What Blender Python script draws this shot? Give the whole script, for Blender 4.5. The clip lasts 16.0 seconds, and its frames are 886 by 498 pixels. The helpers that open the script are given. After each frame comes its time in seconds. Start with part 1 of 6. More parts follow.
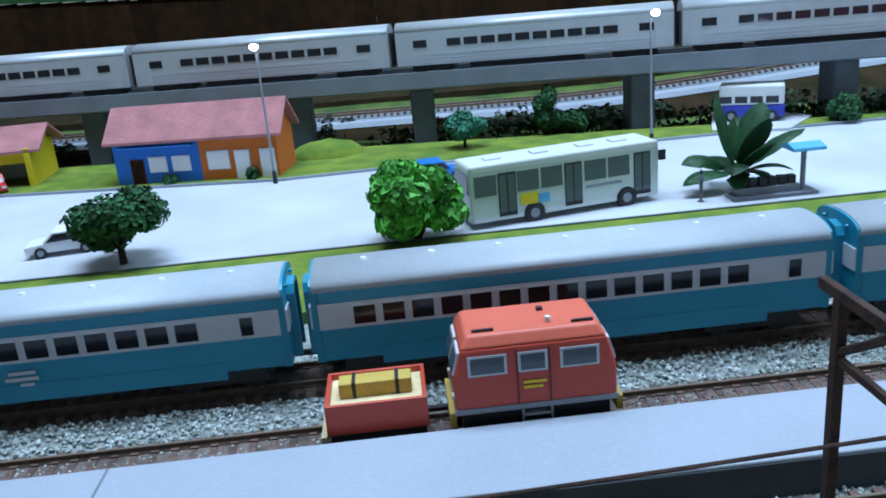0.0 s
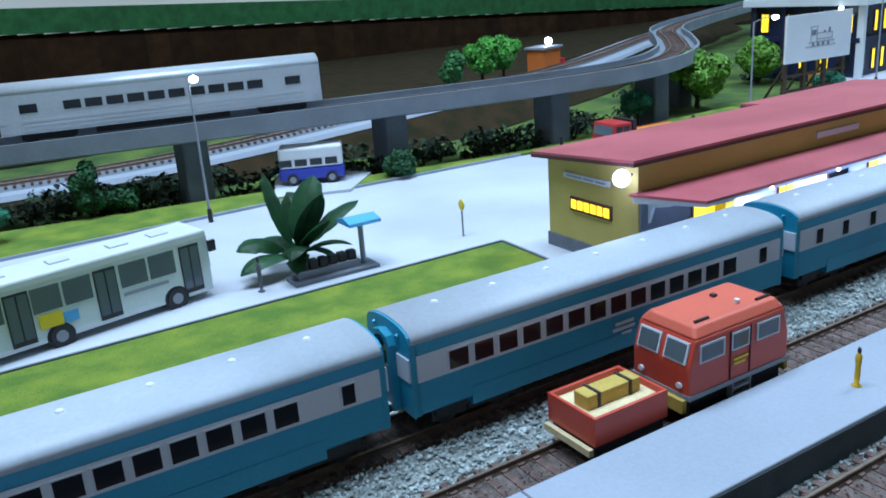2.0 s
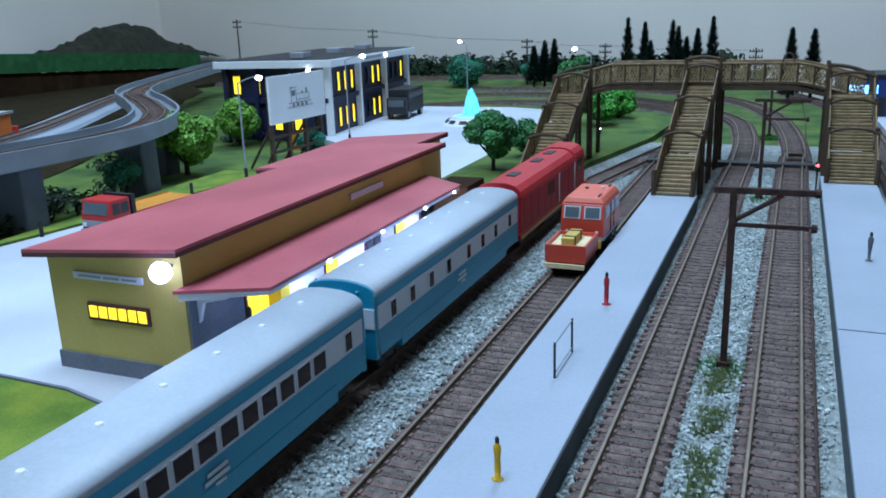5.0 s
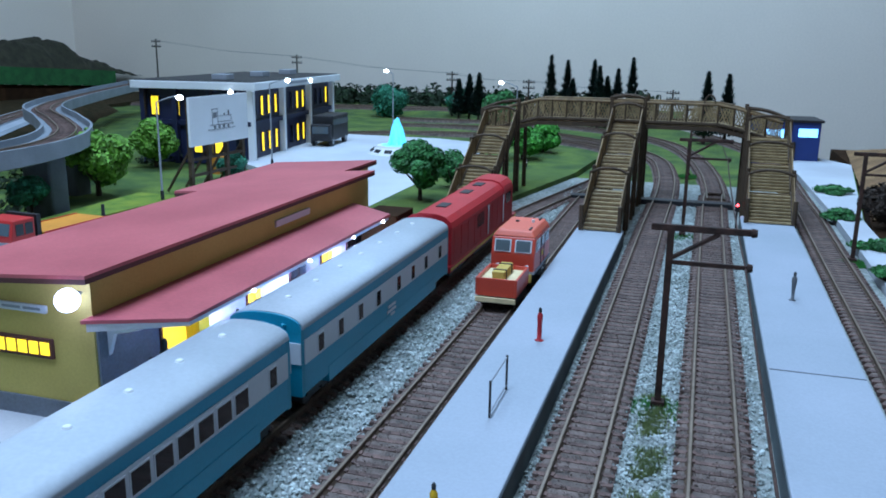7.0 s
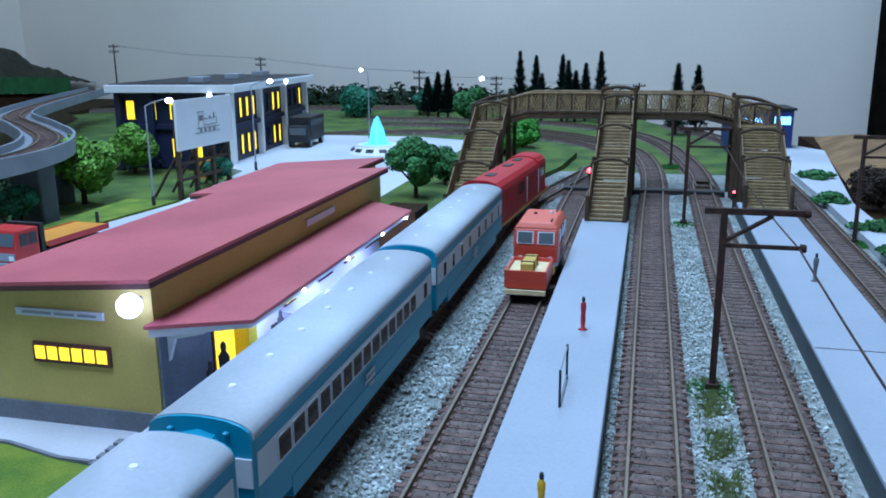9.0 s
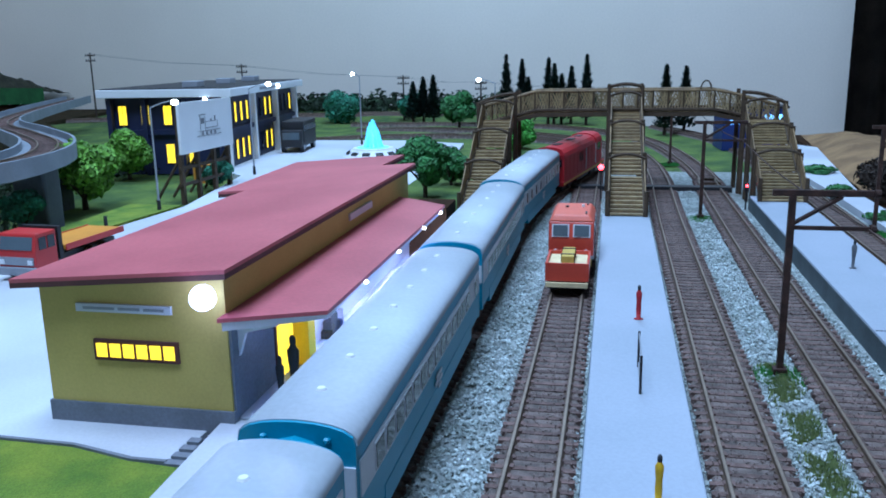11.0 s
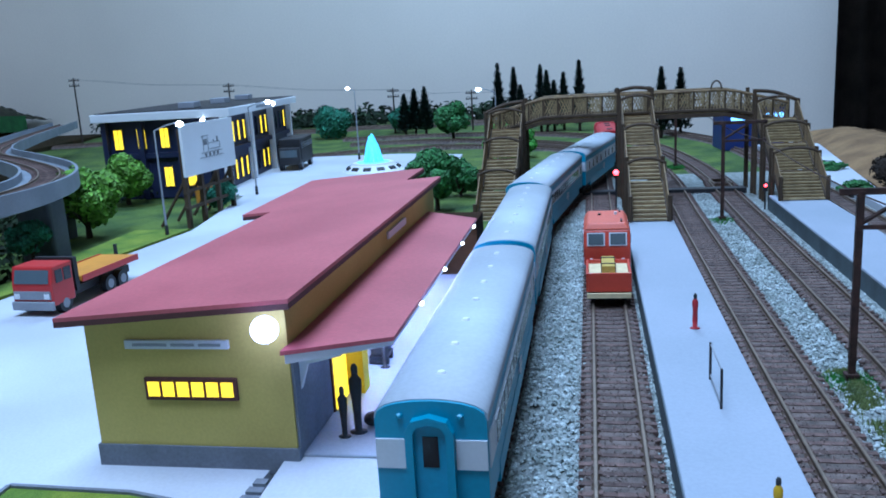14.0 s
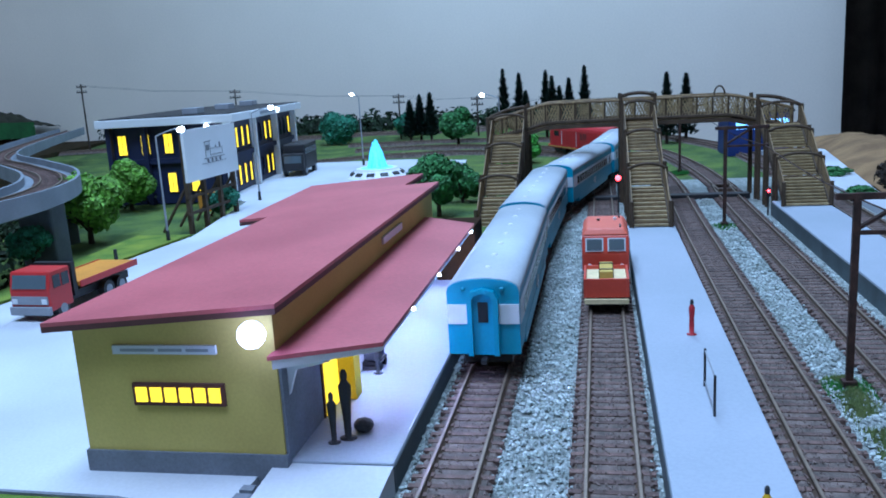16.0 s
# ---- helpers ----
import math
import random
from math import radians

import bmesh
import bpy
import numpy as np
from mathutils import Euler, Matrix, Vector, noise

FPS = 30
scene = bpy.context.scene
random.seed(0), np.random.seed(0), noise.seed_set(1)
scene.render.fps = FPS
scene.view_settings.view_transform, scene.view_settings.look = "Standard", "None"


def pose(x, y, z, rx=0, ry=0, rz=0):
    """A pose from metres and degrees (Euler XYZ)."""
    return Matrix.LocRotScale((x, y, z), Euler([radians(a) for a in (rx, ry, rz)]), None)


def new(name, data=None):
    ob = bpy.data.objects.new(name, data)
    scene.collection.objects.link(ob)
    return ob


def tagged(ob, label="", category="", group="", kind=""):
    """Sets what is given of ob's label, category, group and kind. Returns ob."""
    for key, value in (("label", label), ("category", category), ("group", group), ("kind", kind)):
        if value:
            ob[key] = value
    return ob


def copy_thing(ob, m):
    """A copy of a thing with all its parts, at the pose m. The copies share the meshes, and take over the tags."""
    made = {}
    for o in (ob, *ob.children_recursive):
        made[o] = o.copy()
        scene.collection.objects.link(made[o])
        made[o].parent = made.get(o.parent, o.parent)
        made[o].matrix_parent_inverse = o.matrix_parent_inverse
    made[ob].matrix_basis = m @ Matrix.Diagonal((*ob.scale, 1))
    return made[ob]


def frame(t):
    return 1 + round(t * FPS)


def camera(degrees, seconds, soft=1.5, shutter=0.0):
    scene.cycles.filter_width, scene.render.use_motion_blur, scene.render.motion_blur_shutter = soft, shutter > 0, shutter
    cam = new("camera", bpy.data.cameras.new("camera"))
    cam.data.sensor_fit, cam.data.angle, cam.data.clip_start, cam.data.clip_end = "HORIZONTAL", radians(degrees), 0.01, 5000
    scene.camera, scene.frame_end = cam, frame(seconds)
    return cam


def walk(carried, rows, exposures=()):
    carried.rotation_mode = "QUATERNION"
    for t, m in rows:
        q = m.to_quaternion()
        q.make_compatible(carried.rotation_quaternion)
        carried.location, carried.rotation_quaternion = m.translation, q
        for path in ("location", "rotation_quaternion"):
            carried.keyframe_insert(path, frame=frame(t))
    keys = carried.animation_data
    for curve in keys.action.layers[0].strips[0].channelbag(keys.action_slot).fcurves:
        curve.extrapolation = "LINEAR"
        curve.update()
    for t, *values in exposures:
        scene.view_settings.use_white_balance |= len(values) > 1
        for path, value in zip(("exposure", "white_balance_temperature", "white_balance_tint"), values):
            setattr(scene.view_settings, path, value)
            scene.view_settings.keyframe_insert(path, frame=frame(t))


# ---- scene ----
cam = camera(55.9, 16.0, soft=1.8)
PATH = [
    (0, 0.1136, -0.2505, 0.1457, 71.61, 4.89, -4.19),
    (0.5, 0.1432, -0.2475, 0.1439, 71.51, 4.46, -10.81),
    (1, 0.1597, -0.2338, 0.1495, 71.62, 4.08, -17.84),
    (1.5, 0.1647, -0.2139, 0.1574, 71.86, 3.88, -24.82),
    (2, 0.1626, -0.1952, 0.1576, 71.90, 4.04, -31.73),
    (2.5, 0.1672, -0.1814, 0.1556, 72.02, 3.81, -39.03),
    (3, 0.1760, -0.1658, 0.1555, 72.13, 3.42, -46.40),
    (3.5, 0.1891, -0.1504, 0.1489, 72.62, 3.25, -53.16),
    (4, 0.2002, -0.1361, 0.1469, 73.16, 2.61, -59.52),
    (4.5, 0.2013, -0.1247, 0.1472, 73.78, 2.15, -64.57),
    (5, 0.2006, -0.1159, 0.1501, 74.22, 1.86, -67.66),
    (7.5, 0.2126, -0.0981, 0.1469, 76.33, -0.65, -73.55),
    (8, 0.2034, -0.0867, 0.1496, 76.21, -0.00, -74.51),
    (10.5, 0.2005, -0.0334, 0.1323, 76.69, 0.45, -78.28),
    (11, 0.1990, -0.0233, 0.1337, 76.85, 1.01, -78.64),
    (11.5, 0.1986, -0.0122, 0.1297, 76.94, 1.37, -79.21),
    (12, 0.2019, -0.0048, 0.1279, 77.06, 1.83, -79.58),
    (12.5, 0.2053, 0.0035, 0.1296, 77.18, 2.38, -79.87),
    (13, 0.2098, 0.0070, 0.1303, 77.22, 2.76, -80.05),
    (13.5, 0.2098, 0.0090, 0.1318, 77.38, 2.98, -80.27),
    (14, 0.2091, 0.0083, 0.1338, 77.54, 3.17, -80.28),
    (14.5, 0.2101, 0.0073, 0.1354, 77.69, 3.15, -80.18),
    (15, 0.2100, 0.0084, 0.1359, 77.78, 3.20, -80.06),
    (15.5, 0.2098, 0.0058, 0.1346, 77.90, 3.27, -79.92),
    (16, 0.2122, 0.0023, 0.1326, 77.99, 3.25, -79.70),
]
walk(cam, [(t, pose(x, y, z, rx, ry, rz)) for t, x, y, z, rx, ry, rz in PATH], exposures=[(0.0, 0.36, 6400, 10), (2.5, 0.26, 6350, 10), (4.0, 0.16, 6250, 10), (7.5, 0.13, 5950, 10), (10.5, 0.18, 5700, 12), (16.0, 0.15, 5550, 13)])

# ---- world and light: a closed hobby room with ceiling panels ----
world = bpy.data.worlds.new("room_dim")
scene.world = world
world.use_nodes = True
world.node_tree.nodes["Background"].inputs[0].default_value = (0.6, 0.75, 1.0, 1)
world.node_tree.nodes["Background"].inputs[1].default_value = 0.15


def area_lamp(name, m, sx, sy, watts, colour):
    d = bpy.data.lights.new(name, "AREA")
    d.shape, d.size, d.size_y, d.energy, d.color = "RECTANGLE", sx, sy, watts, colour
    ob = new(name, d)
    ob.matrix_world = m
    return ob


def point_lamp(name, p, radius, watts, colour):
    d = bpy.data.lights.new(name, "POINT")
    d.shadow_soft_size, d.energy, d.color = radius, watts, colour
    ob = new(name, d)
    ob.location = p
    return ob


area_lamp("ceiling_panel_light", pose(0.15, 0.25, 1.55), 1.0, 0.6, 34.0, (0.58, 0.77, 1.0))
area_lamp("ceiling_panel_light", pose(1.65, 0.15, 1.5), 0.8, 0.5, 20.5, (0.50, 0.74, 1.0))
LED = (0.55, 0.60, 1.0)
point_lamp("wall_lamp_light", (0.4400, 0.1125, 0.0545), 0.003, 0.006, LED)
for lx in (0.53, 0.60, 0.67):
    point_lamp("canopy_lamp_light", (lx, 0.098, 0.034), 0.003, 0.062, LED)

# ---- materials ----


def mat(name, colour, rough=0.6, metal=0.0, var=0.15, scale=60.0, bump=0.15, fine=900.0, second=None, emit=None, strength=0.0, spec=0.5, rand=0.0, island=0.0):
    """Two-scale noise over a base colour, with fine relief."""
    m = bpy.data.materials.new(name)
    m.use_nodes = True
    nt = m.node_tree
    n, l = nt.nodes, nt.links
    b = n["Principled BSDF"]
    b.inputs["Roughness"].default_value = rough
    b.inputs["Metallic"].default_value = metal
    b.inputs["Specular IOR Level"].default_value = spec
    tc = n.new("ShaderNodeTexCoord")
    big = n.new("ShaderNodeTexNoise")
    big.inputs["Scale"].default_value, big.inputs["Detail"].default_value = scale, 5
    small = n.new("ShaderNodeTexNoise")
    small.inputs["Scale"].default_value, small.inputs["Detail"].default_value = fine, 3
    l.new(tc.outputs["Object"], big.inputs["Vector"])
    l.new(tc.outputs["Object"], small.inputs["Vector"])
    ramp = n.new("ShaderNodeValToRGB")
    c2 = second or tuple(c * (1 - var) for c in colour)
    ramp.color_ramp.elements[0].position, ramp.color_ramp.elements[0].color = 0.36, (*c2, 1)
    ramp.color_ramp.elements[1].position, ramp.color_ramp.elements[1].color = 0.66, (*colour, 1)
    l.new(big.outputs["Fac"], ramp.inputs["Fac"])
    mix = n.new("ShaderNodeMix")
    mix.data_type, mix.blend_type = "RGBA", "MULTIPLY"
    mix.inputs["Factor"].default_value = min(1.0, var * 1.5)
    gr = n.new("ShaderNodeMapRange")
    gr.inputs["From Min"].default_value, gr.inputs["From Max"].default_value = 0.3, 0.7
    gr.inputs["To Min"].default_value, gr.inputs["To Max"].default_value = 0.55, 1.1
    l.new(small.outputs["Fac"], gr.inputs["Value"])
    l.new(ramp.outputs["Color"], mix.inputs["A"])
    l.new(gr.outputs["Result"], mix.inputs["B"])
    out = mix.outputs["Result"]
    if rand or island:
        src = n.new("ShaderNodeObjectInfo").outputs["Random"] if rand else n.new("ShaderNodeNewGeometry").outputs["Random Per Island"]
        k = rand or island
        r = n.new("ShaderNodeMapRange")
        r.inputs["To Min"].default_value, r.inputs["To Max"].default_value = 1 - k, 1 + k * 0.6
        l.new(src, r.inputs["Value"])
        m2 = n.new("ShaderNodeMix")
        m2.data_type, m2.blend_type = "RGBA", "MULTIPLY"
        m2.inputs["Factor"].default_value = 1.0
        l.new(out, m2.inputs["A"])
        l.new(r.outputs["Result"], m2.inputs["B"])
        out = m2.outputs["Result"]
    l.new(out, b.inputs["Base Color"])
    if bump:
        bp = n.new("ShaderNodeBump")
        bp.inputs["Strength"].default_value, bp.inputs["Distance"].default_value = bump, 0.0006
        l.new(small.outputs["Fac"], bp.inputs["Height"])
        l.new(bp.outputs["Normal"], b.inputs["Normal"])
    if emit:
        b.inputs["Emission Color"].default_value = (*emit, 1)
        b.inputs["Emission Strength"].default_value = strength
    return m


def glass_mat(name, colour, rough=0.08):
    m = mat(name, colour, rough, 0.0, 0.1, 40, 0.0, spec=0.45)
    return m


M_PAVE = mat("pale_pavement", (0.57, 0.60, 0.65), 0.75, 0, 0.10, 9, 0.1, 700, second=(0.46, 0.48, 0.53))
M_PLATFORM = mat("pale_platform", (0.35, 0.385, 0.455), 0.7, 0, 0.10, 14, 0.1, 800, second=(0.31, 0.35, 0.41))
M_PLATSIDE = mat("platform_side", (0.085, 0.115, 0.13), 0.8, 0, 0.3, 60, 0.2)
M_GRASS = mat("grass_scatter", (0.23, 0.30, 0.03), 0.95, 0, 0.5, 45, 0.9, 1400, second=(0.10, 0.19, 0.02))
M_GRASS_D = mat("meadow_scatter", (0.13, 0.20, 0.03), 0.95, 0, 0.5, 22, 0.9, 1200, second=(0.04, 0.09, 0.02))
M_EARTH = mat("brown_earth", (0.055, 0.034, 0.017), 0.95, 0, 0.5, 40, 0.9, 1100, second=(0.026, 0.024, 0.011), spec=0.1)
M_BANK = mat("tan_bank", (0.34, 0.20, 0.09), 0.95, 0, 0.4, 25, 0.8, 700, second=(0.20, 0.11, 0.05))
M_BSTONE = mat("brown_track_grit", (0.26, 0.19, 0.17), 0.95, 0, 0.3, 120, 0.3, 1800, island=0.5)
M_MOSS = mat("moss_scatter", (0.27, 0.33, 0.10), 0.95, 0, 0.5, 70, 0.9, 1400, second=(0.15, 0.22, 0.07), island=0.4)
M_HEDGE = mat("hedge_leaf", (0.03, 0.06, 0.025), 0.85, 0, 0.5, 60, 0.3, island=0.55)
M_SCRUB = mat("dark_scrub", (0.045, 0.045, 0.026), 0.95, 0, 0.5, 60, 0.9, 1300)
M_BALLAST = mat("ballast_fine", (0.40, 0.43, 0.42), 0.95, 0, 0.5, 200, 1.0, 1500, second=(0.22, 0.24, 0.22))
M_STONE = mat("ballast_stone", (0.60, 0.66, 0.66), 0.9, 0, 0.25, 90, 0.3, 1800, second=(0.34, 0.39, 0.37), island=0.45)
M_BED = mat("rusty_track_bed", (0.22, 0.165, 0.145), 0.95, 0, 0.4, 160, 1.0, 1600, second=(0.10, 0.08, 0.07))
M_SLEEPER = mat("sleeper_brown", (0.185, 0.112, 0.095), 0.85, 0, 0.35, 300, 0.5, 2500, rand=0.35)
M_RAIL = mat("rail_steel", (0.13, 0.085, 0.058), 0.6, 0.25, 0.3, 200, 0.1)
M_RAILTOP = mat("rail_polished", (0.27, 0.205, 0.155), 0.45, 0.4, 0.2, 200, 0.05)
M_YELLOW = mat("yellow_ochre_wall", (0.57, 0.45, 0.13), 0.8, 0, 0.12, 25, 0.15, 900, second=(0.48, 0.37, 0.10))
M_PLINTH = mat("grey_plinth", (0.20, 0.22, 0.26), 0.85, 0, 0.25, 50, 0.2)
M_ROOF = mat("red_roof_sheet", (0.50, 0.11, 0.125), 0.55, 0, 0.18, 20, 0.1, 600, second=(0.40, 0.08, 0.095))
M_FASCIA = mat("dark_fascia", (0.10, 0.03, 0.03), 0.7, 0, 0.2, 60, 0.1)
M_WHITE = mat("white_paint", (0.75, 0.77, 0.80), 0.5, 0, 0.06, 30, 0.04)
M_GREY = mat("grey_paint", (0.30, 0.32, 0.36), 0.6, 0, 0.15, 40, 0.1)
M_DARK = mat("black_plastic", (0.018, 0.018, 0.022), 0.55, 0, 0.3, 90, 0.2)
M_GLASSD = glass_mat("dark_glazing", (0.015, 0.017, 0.022))
M_GLASSG = glass_mat("grey_glazing", (0.10, 0.13, 0.15))
M_BLUE = mat("coach_blue", (0.028, 0.325, 0.52), 0.38, 0, 0.12, 30, 0.05, 700)
M_BLUE2 = mat("coach_end_blue", (0.02, 0.30, 0.46), 0.4, 0, 0.12, 30, 0.05, 700)
M_BAND = mat("coach_white_band", (0.62, 0.66, 0.72), 0.4, 0, 0.06, 30, 0.03)
M_CROOF = mat("coach_roof_grey", (0.46, 0.505, 0.56), 0.5, 0.0, 0.12, 20, 0.06, 600, second=(0.38, 0.425, 0.48))
M_RED = mat("railcar_red", (0.62, 0.07, 0.04), 0.38, 0, 0.12, 30, 0.05)
M_REDTOP = mat("railcar_roof_red", (0.72, 0.135, 0.08), 0.5, 0, 0.12, 30, 0.05)
M_LOCO = mat("loco_red", (0.50, 0.012, 0.020), 0.55, 0, 0.15, 40, 0.08)
M_SAND = mat("sand_load", (0.80, 0.65, 0.38), 0.9, 0, 0.15, 200, 0.4)
M_CRATE = mat("yellow_crate", (0.62, 0.43, 0.09), 0.7, 0, 0.2, 90, 0.2)
M_SILVER = mat("stainless_coach", (0.53, 0.57, 0.61), 0.42, 0.3, 0.1, 30, 0.05, 500)
M_CONC = mat("viaduct_concrete", (0.22, 0.25, 0.29), 0.85, 0, 0.18, 30, 0.2, 900)
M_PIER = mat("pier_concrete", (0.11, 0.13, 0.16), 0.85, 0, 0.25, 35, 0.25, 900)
M_WOOD = mat("bamboo_wood", (0.28, 0.185, 0.085), 0.75, 0, 0.4, 120, 0.5, 1500, second=(0.17, 0.11, 0.06), rand=0.25)
M_WOODL = mat("bamboo_slat", (0.40, 0.30, 0.155), 0.7, 0, 0.3, 160, 0.4, 1500, second=(0.25, 0.175, 0.085), rand=0.25)
M_WOODD = mat("dark_frame_wood", (0.085, 0.052, 0.028), 0.8, 0, 0.35, 120, 0.4, 1500)
M_RUST = mat("rusty_steel", (0.075, 0.032, 0.022), 0.8, 0.1, 0.5, 160, 0.6, 1600, second=(0.03, 0.014, 0.01))
M_LEAF = mat("leaf_green", (0.07, 0.28, 0.08), 0.7, 0, 0.35, 80, 0.2, island=0.55)
M_LEAFB = mat("leaf_bright", (0.11, 0.46, 0.06), 0.7, 0, 0.3, 80, 0.2, island=0.5)
M_LEAFL = mat("leaf_lime", (0.22, 0.48, 0.06), 0.7, 0, 0.3, 80, 0.2, island=0.5)
M_BANANA = mat("banana_leaf", (0.03, 0.15, 0.05), 0.45, 0, 0.35, 120, 0.3, 1500, rand=0.4)
M_TUFT = mat("tuft_green", (0.05, 0.30, 0.04), 0.8, 0, 0.3, 80, 0.2, island=0.5)
M_LEAFD = mat("leaf_dark", (0.03, 0.15, 0.05), 0.75, 0, 0.4, 80, 0.2, island=0.5)
M_LEAFT = mat("leaf_teal", (0.05, 0.28, 0.17), 0.75, 0, 0.35, 80, 0.2, island=0.5)
M_CONIFER = mat("conifer_needles", (0.012, 0.045, 0.035), 0.85, 0, 0.4, 120, 0.3, island=0.5)
M_BARK = mat("bark", (0.05, 0.032, 0.022), 0.9, 0, 0.4, 200, 0.6)
M_WALL = mat("room_wall_plaster", (0.84, 0.755, 0.67), 0.9, 0, 0.06, 3, 0.1, 200)
M_CEIL = mat("ceiling_white", (0.7, 0.72, 0.75), 0.9, 0, 0.05, 3, 0.05, 100)
M_CURTAIN = mat("brown_curtain", (0.09, 0.065, 0.05), 0.9, 0, 0.4, 20, 0.3, 300)
M_BROWN = mat("brown_boards", (0.040, 0.019, 0.008), 0.9, 0, 0.4, 40, 0.3, 300, rand=0.3, spec=0.1)
M_GREENBAND = mat("green_felt", (0.02, 0.12, 0.03), 0.95, 0, 0.4, 60, 0.5, 900)
M_NAVY = mat("navy_facade", (0.012, 0.018, 0.06), 0.5, 0, 0.2, 40, 0.1)
M_LIT = mat("lit_yellow_window", (0.8, 0.55, 0.05), 0.6, 0, 0.15, 200, 0.0, emit=(1.0, 0.72, 0.02), strength=1.3)
M_LEDG = mat("led_glow", (0.9, 0.9, 1.0), 0.4, 0, 0.02, 30, 0.0, emit=(0.42, 0.52, 1.0), strength=12.0)
M_LAMPW = mat("lamp_glow", (0.9, 0.95, 1.0), 0.4, 0, 0.02, 30, 0.0, emit=(0.85, 0.95, 1.0), strength=14.0)
M_CYAN = mat("fountain_glow", (0.3, 0.8, 0.95), 0.3, 0, 0.3, 300, 0.3, emit=(0.10, 0.60, 1.0), strength=0.9)
M_SCREEN = mat("blue_screen_glow", (0.3, 0.6, 1.0), 0.4, 0, 0.2, 60, 0.0, emit=(0.2, 0.55, 1.0), strength=2.5)
M_REDLED = mat("red_signal_glow", (1.0, 0.1, 0.1), 0.4, 0, 0.02, 30, 0.0, emit=(1.0, 0.05, 0.06), strength=9.0)
M_CONTB = mat("container_blue", (0.015, 0.04, 0.20), 0.5, 0, 0.2, 40, 0.1)
M_HBLUE = mat("house_blue", (0.02, 0.16, 0.55), 0.8, 0, 0.1, 40, 0.1)
M_HORANGE = mat("house_orange", (0.62, 0.15, 0.02), 0.8, 0, 0.1, 40, 0.1)
M_HYELLOW = mat("house_yellow", (0.66, 0.50, 0.01), 0.8, 0, 0.1, 40, 0.1)
M_PINKROOF = mat("pink_tiles", (0.50, 0.20, 0.21), 0.8, 0, 0.25, 60, 0.4, 500)
M_WINDOWW = mat("white_window", (0.75, 0.74, 0.76), 0.3, 0, 0.05, 30, 0.0)
M_BUS = mat("bus_white", (0.66, 0.70, 0.70), 0.35, 0, 0.06, 30, 0.03)
M_BUSG = mat("bus_grey_green", (0.62, 0.70, 0.67), 0.4, 0, 0.1, 30, 0.03)
M_VIOLET = mat("van_blue", (0.03, 0.05, 0.42), 0.4, 0, 0.1, 30, 0.03)
M_CARBLUE = mat("car_blue", (0.02, 0.20, 0.62), 0.3, 0, 0.1, 30, 0.03)
M_TRUCKR = mat("truck_red", (0.55, 0.03, 0.03), 0.4, 0, 0.12, 40, 0.05)
M_ORANGE = mat("flatbed_orange", (0.70, 0.28, 0.03), 0.6, 0, 0.15, 60, 0.1)
M_SKYBLUE = mat("shelter_blue", (0.10, 0.42, 0.75), 0.5, 0, 0.1, 40, 0.05)
M_FIGR = mat("figure_red", (0.5, 0.02, 0.03), 0.7, 0, 0.2, 200, 0.2)
M_FIGY = mat("figure_yellow", (0.75, 0.45, 0.01), 0.7, 0, 0.2, 200, 0.2)
M_FIGG = mat("figure_grey", (0.13, 0.14, 0.16), 0.7, 0, 0.2, 200, 0.2)
M_FIGD = mat("figure_dark", (0.03, 0.035, 0.04), 0.7, 0, 0.2, 200, 0.2)
M_SIGNY = mat("sign_yellow", (0.8, 0.6, 0.02), 0.5, 0, 0.1, 100, 0.0)
M_INK = mat("ink_dark", (0.20, 0.21, 0.23), 0.8, 0, 0.1, 100, 0.0)

# ---- mesh helpers ----


def link_bm(name, bm, material, smooth=False):
    me = bpy.data.meshes.new(name)
    bm.normal_update()
    bm.to_mesh(me)
    bm.free()
    for mm in (material if isinstance(material, (list, tuple)) else [material]):
        me.materials.append(mm)
    if smooth:
        for p in me.polygons:
            p.use_smooth = True
    return new(name, me)


def part(name, bm, material, parent, label="", smooth=False):
    ob = link_bm(name, bm, material, smooth)
    ob.parent = parent
    if label:
        ob["label"] = label
    return ob


def thing(name, m, label, category, group="", kind=""):
    ob = new(name)
    ob.empty_display_size = 0.01
    ob.matrix_basis = m
    return tagged(ob, label, category, group, kind)


def box(x0, x1, y0, y1, z0, z1, bev=0.0, bm=None):
    bm = bm or bmesh.new()
    r = bmesh.ops.create_cube(bm, size=1.0)
    vs = r["verts"]
    for v in vs:
        v.co = Vector(((x0 + x1) / 2 + v.co.x * (x1 - x0), (y0 + y1) / 2 + v.co.y * (y1 - y0), (z0 + z1) / 2 + v.co.z * (z1 - z0)))
    if bev:
        es = list({e for v in vs for e in v.link_edges})
        bmesh.ops.bevel(bm, geom=es, offset=bev, segments=2, affect="EDGES", profile=0.5)
    return bm


def cyl(p0, p1, r0, r1=None, seg=10, bm=None):
    bm = bm or bmesh.new()
    p0, p1 = Vector(p0), Vector(p1)
    d = p1 - p0
    q = d.to_track_quat("Z", "Y").to_matrix().to_4x4()
    bmesh.ops.create_cone(bm, cap_ends=True, segments=seg, radius1=r0, radius2=r0 if r1 is None else r1, depth=d.length, matrix=Matrix.Translation((p0 + p1) / 2) @ q)
    return bm


def ball(p, r, sub=2, scale=(1, 1, 1), bm=None):
    bm = bm or bmesh.new()
    bmesh.ops.create_icosphere(bm, subdivisions=sub, radius=r, matrix=Matrix.Translation(p) @ Matrix.Diagonal((*scale, 1)))
    return bm


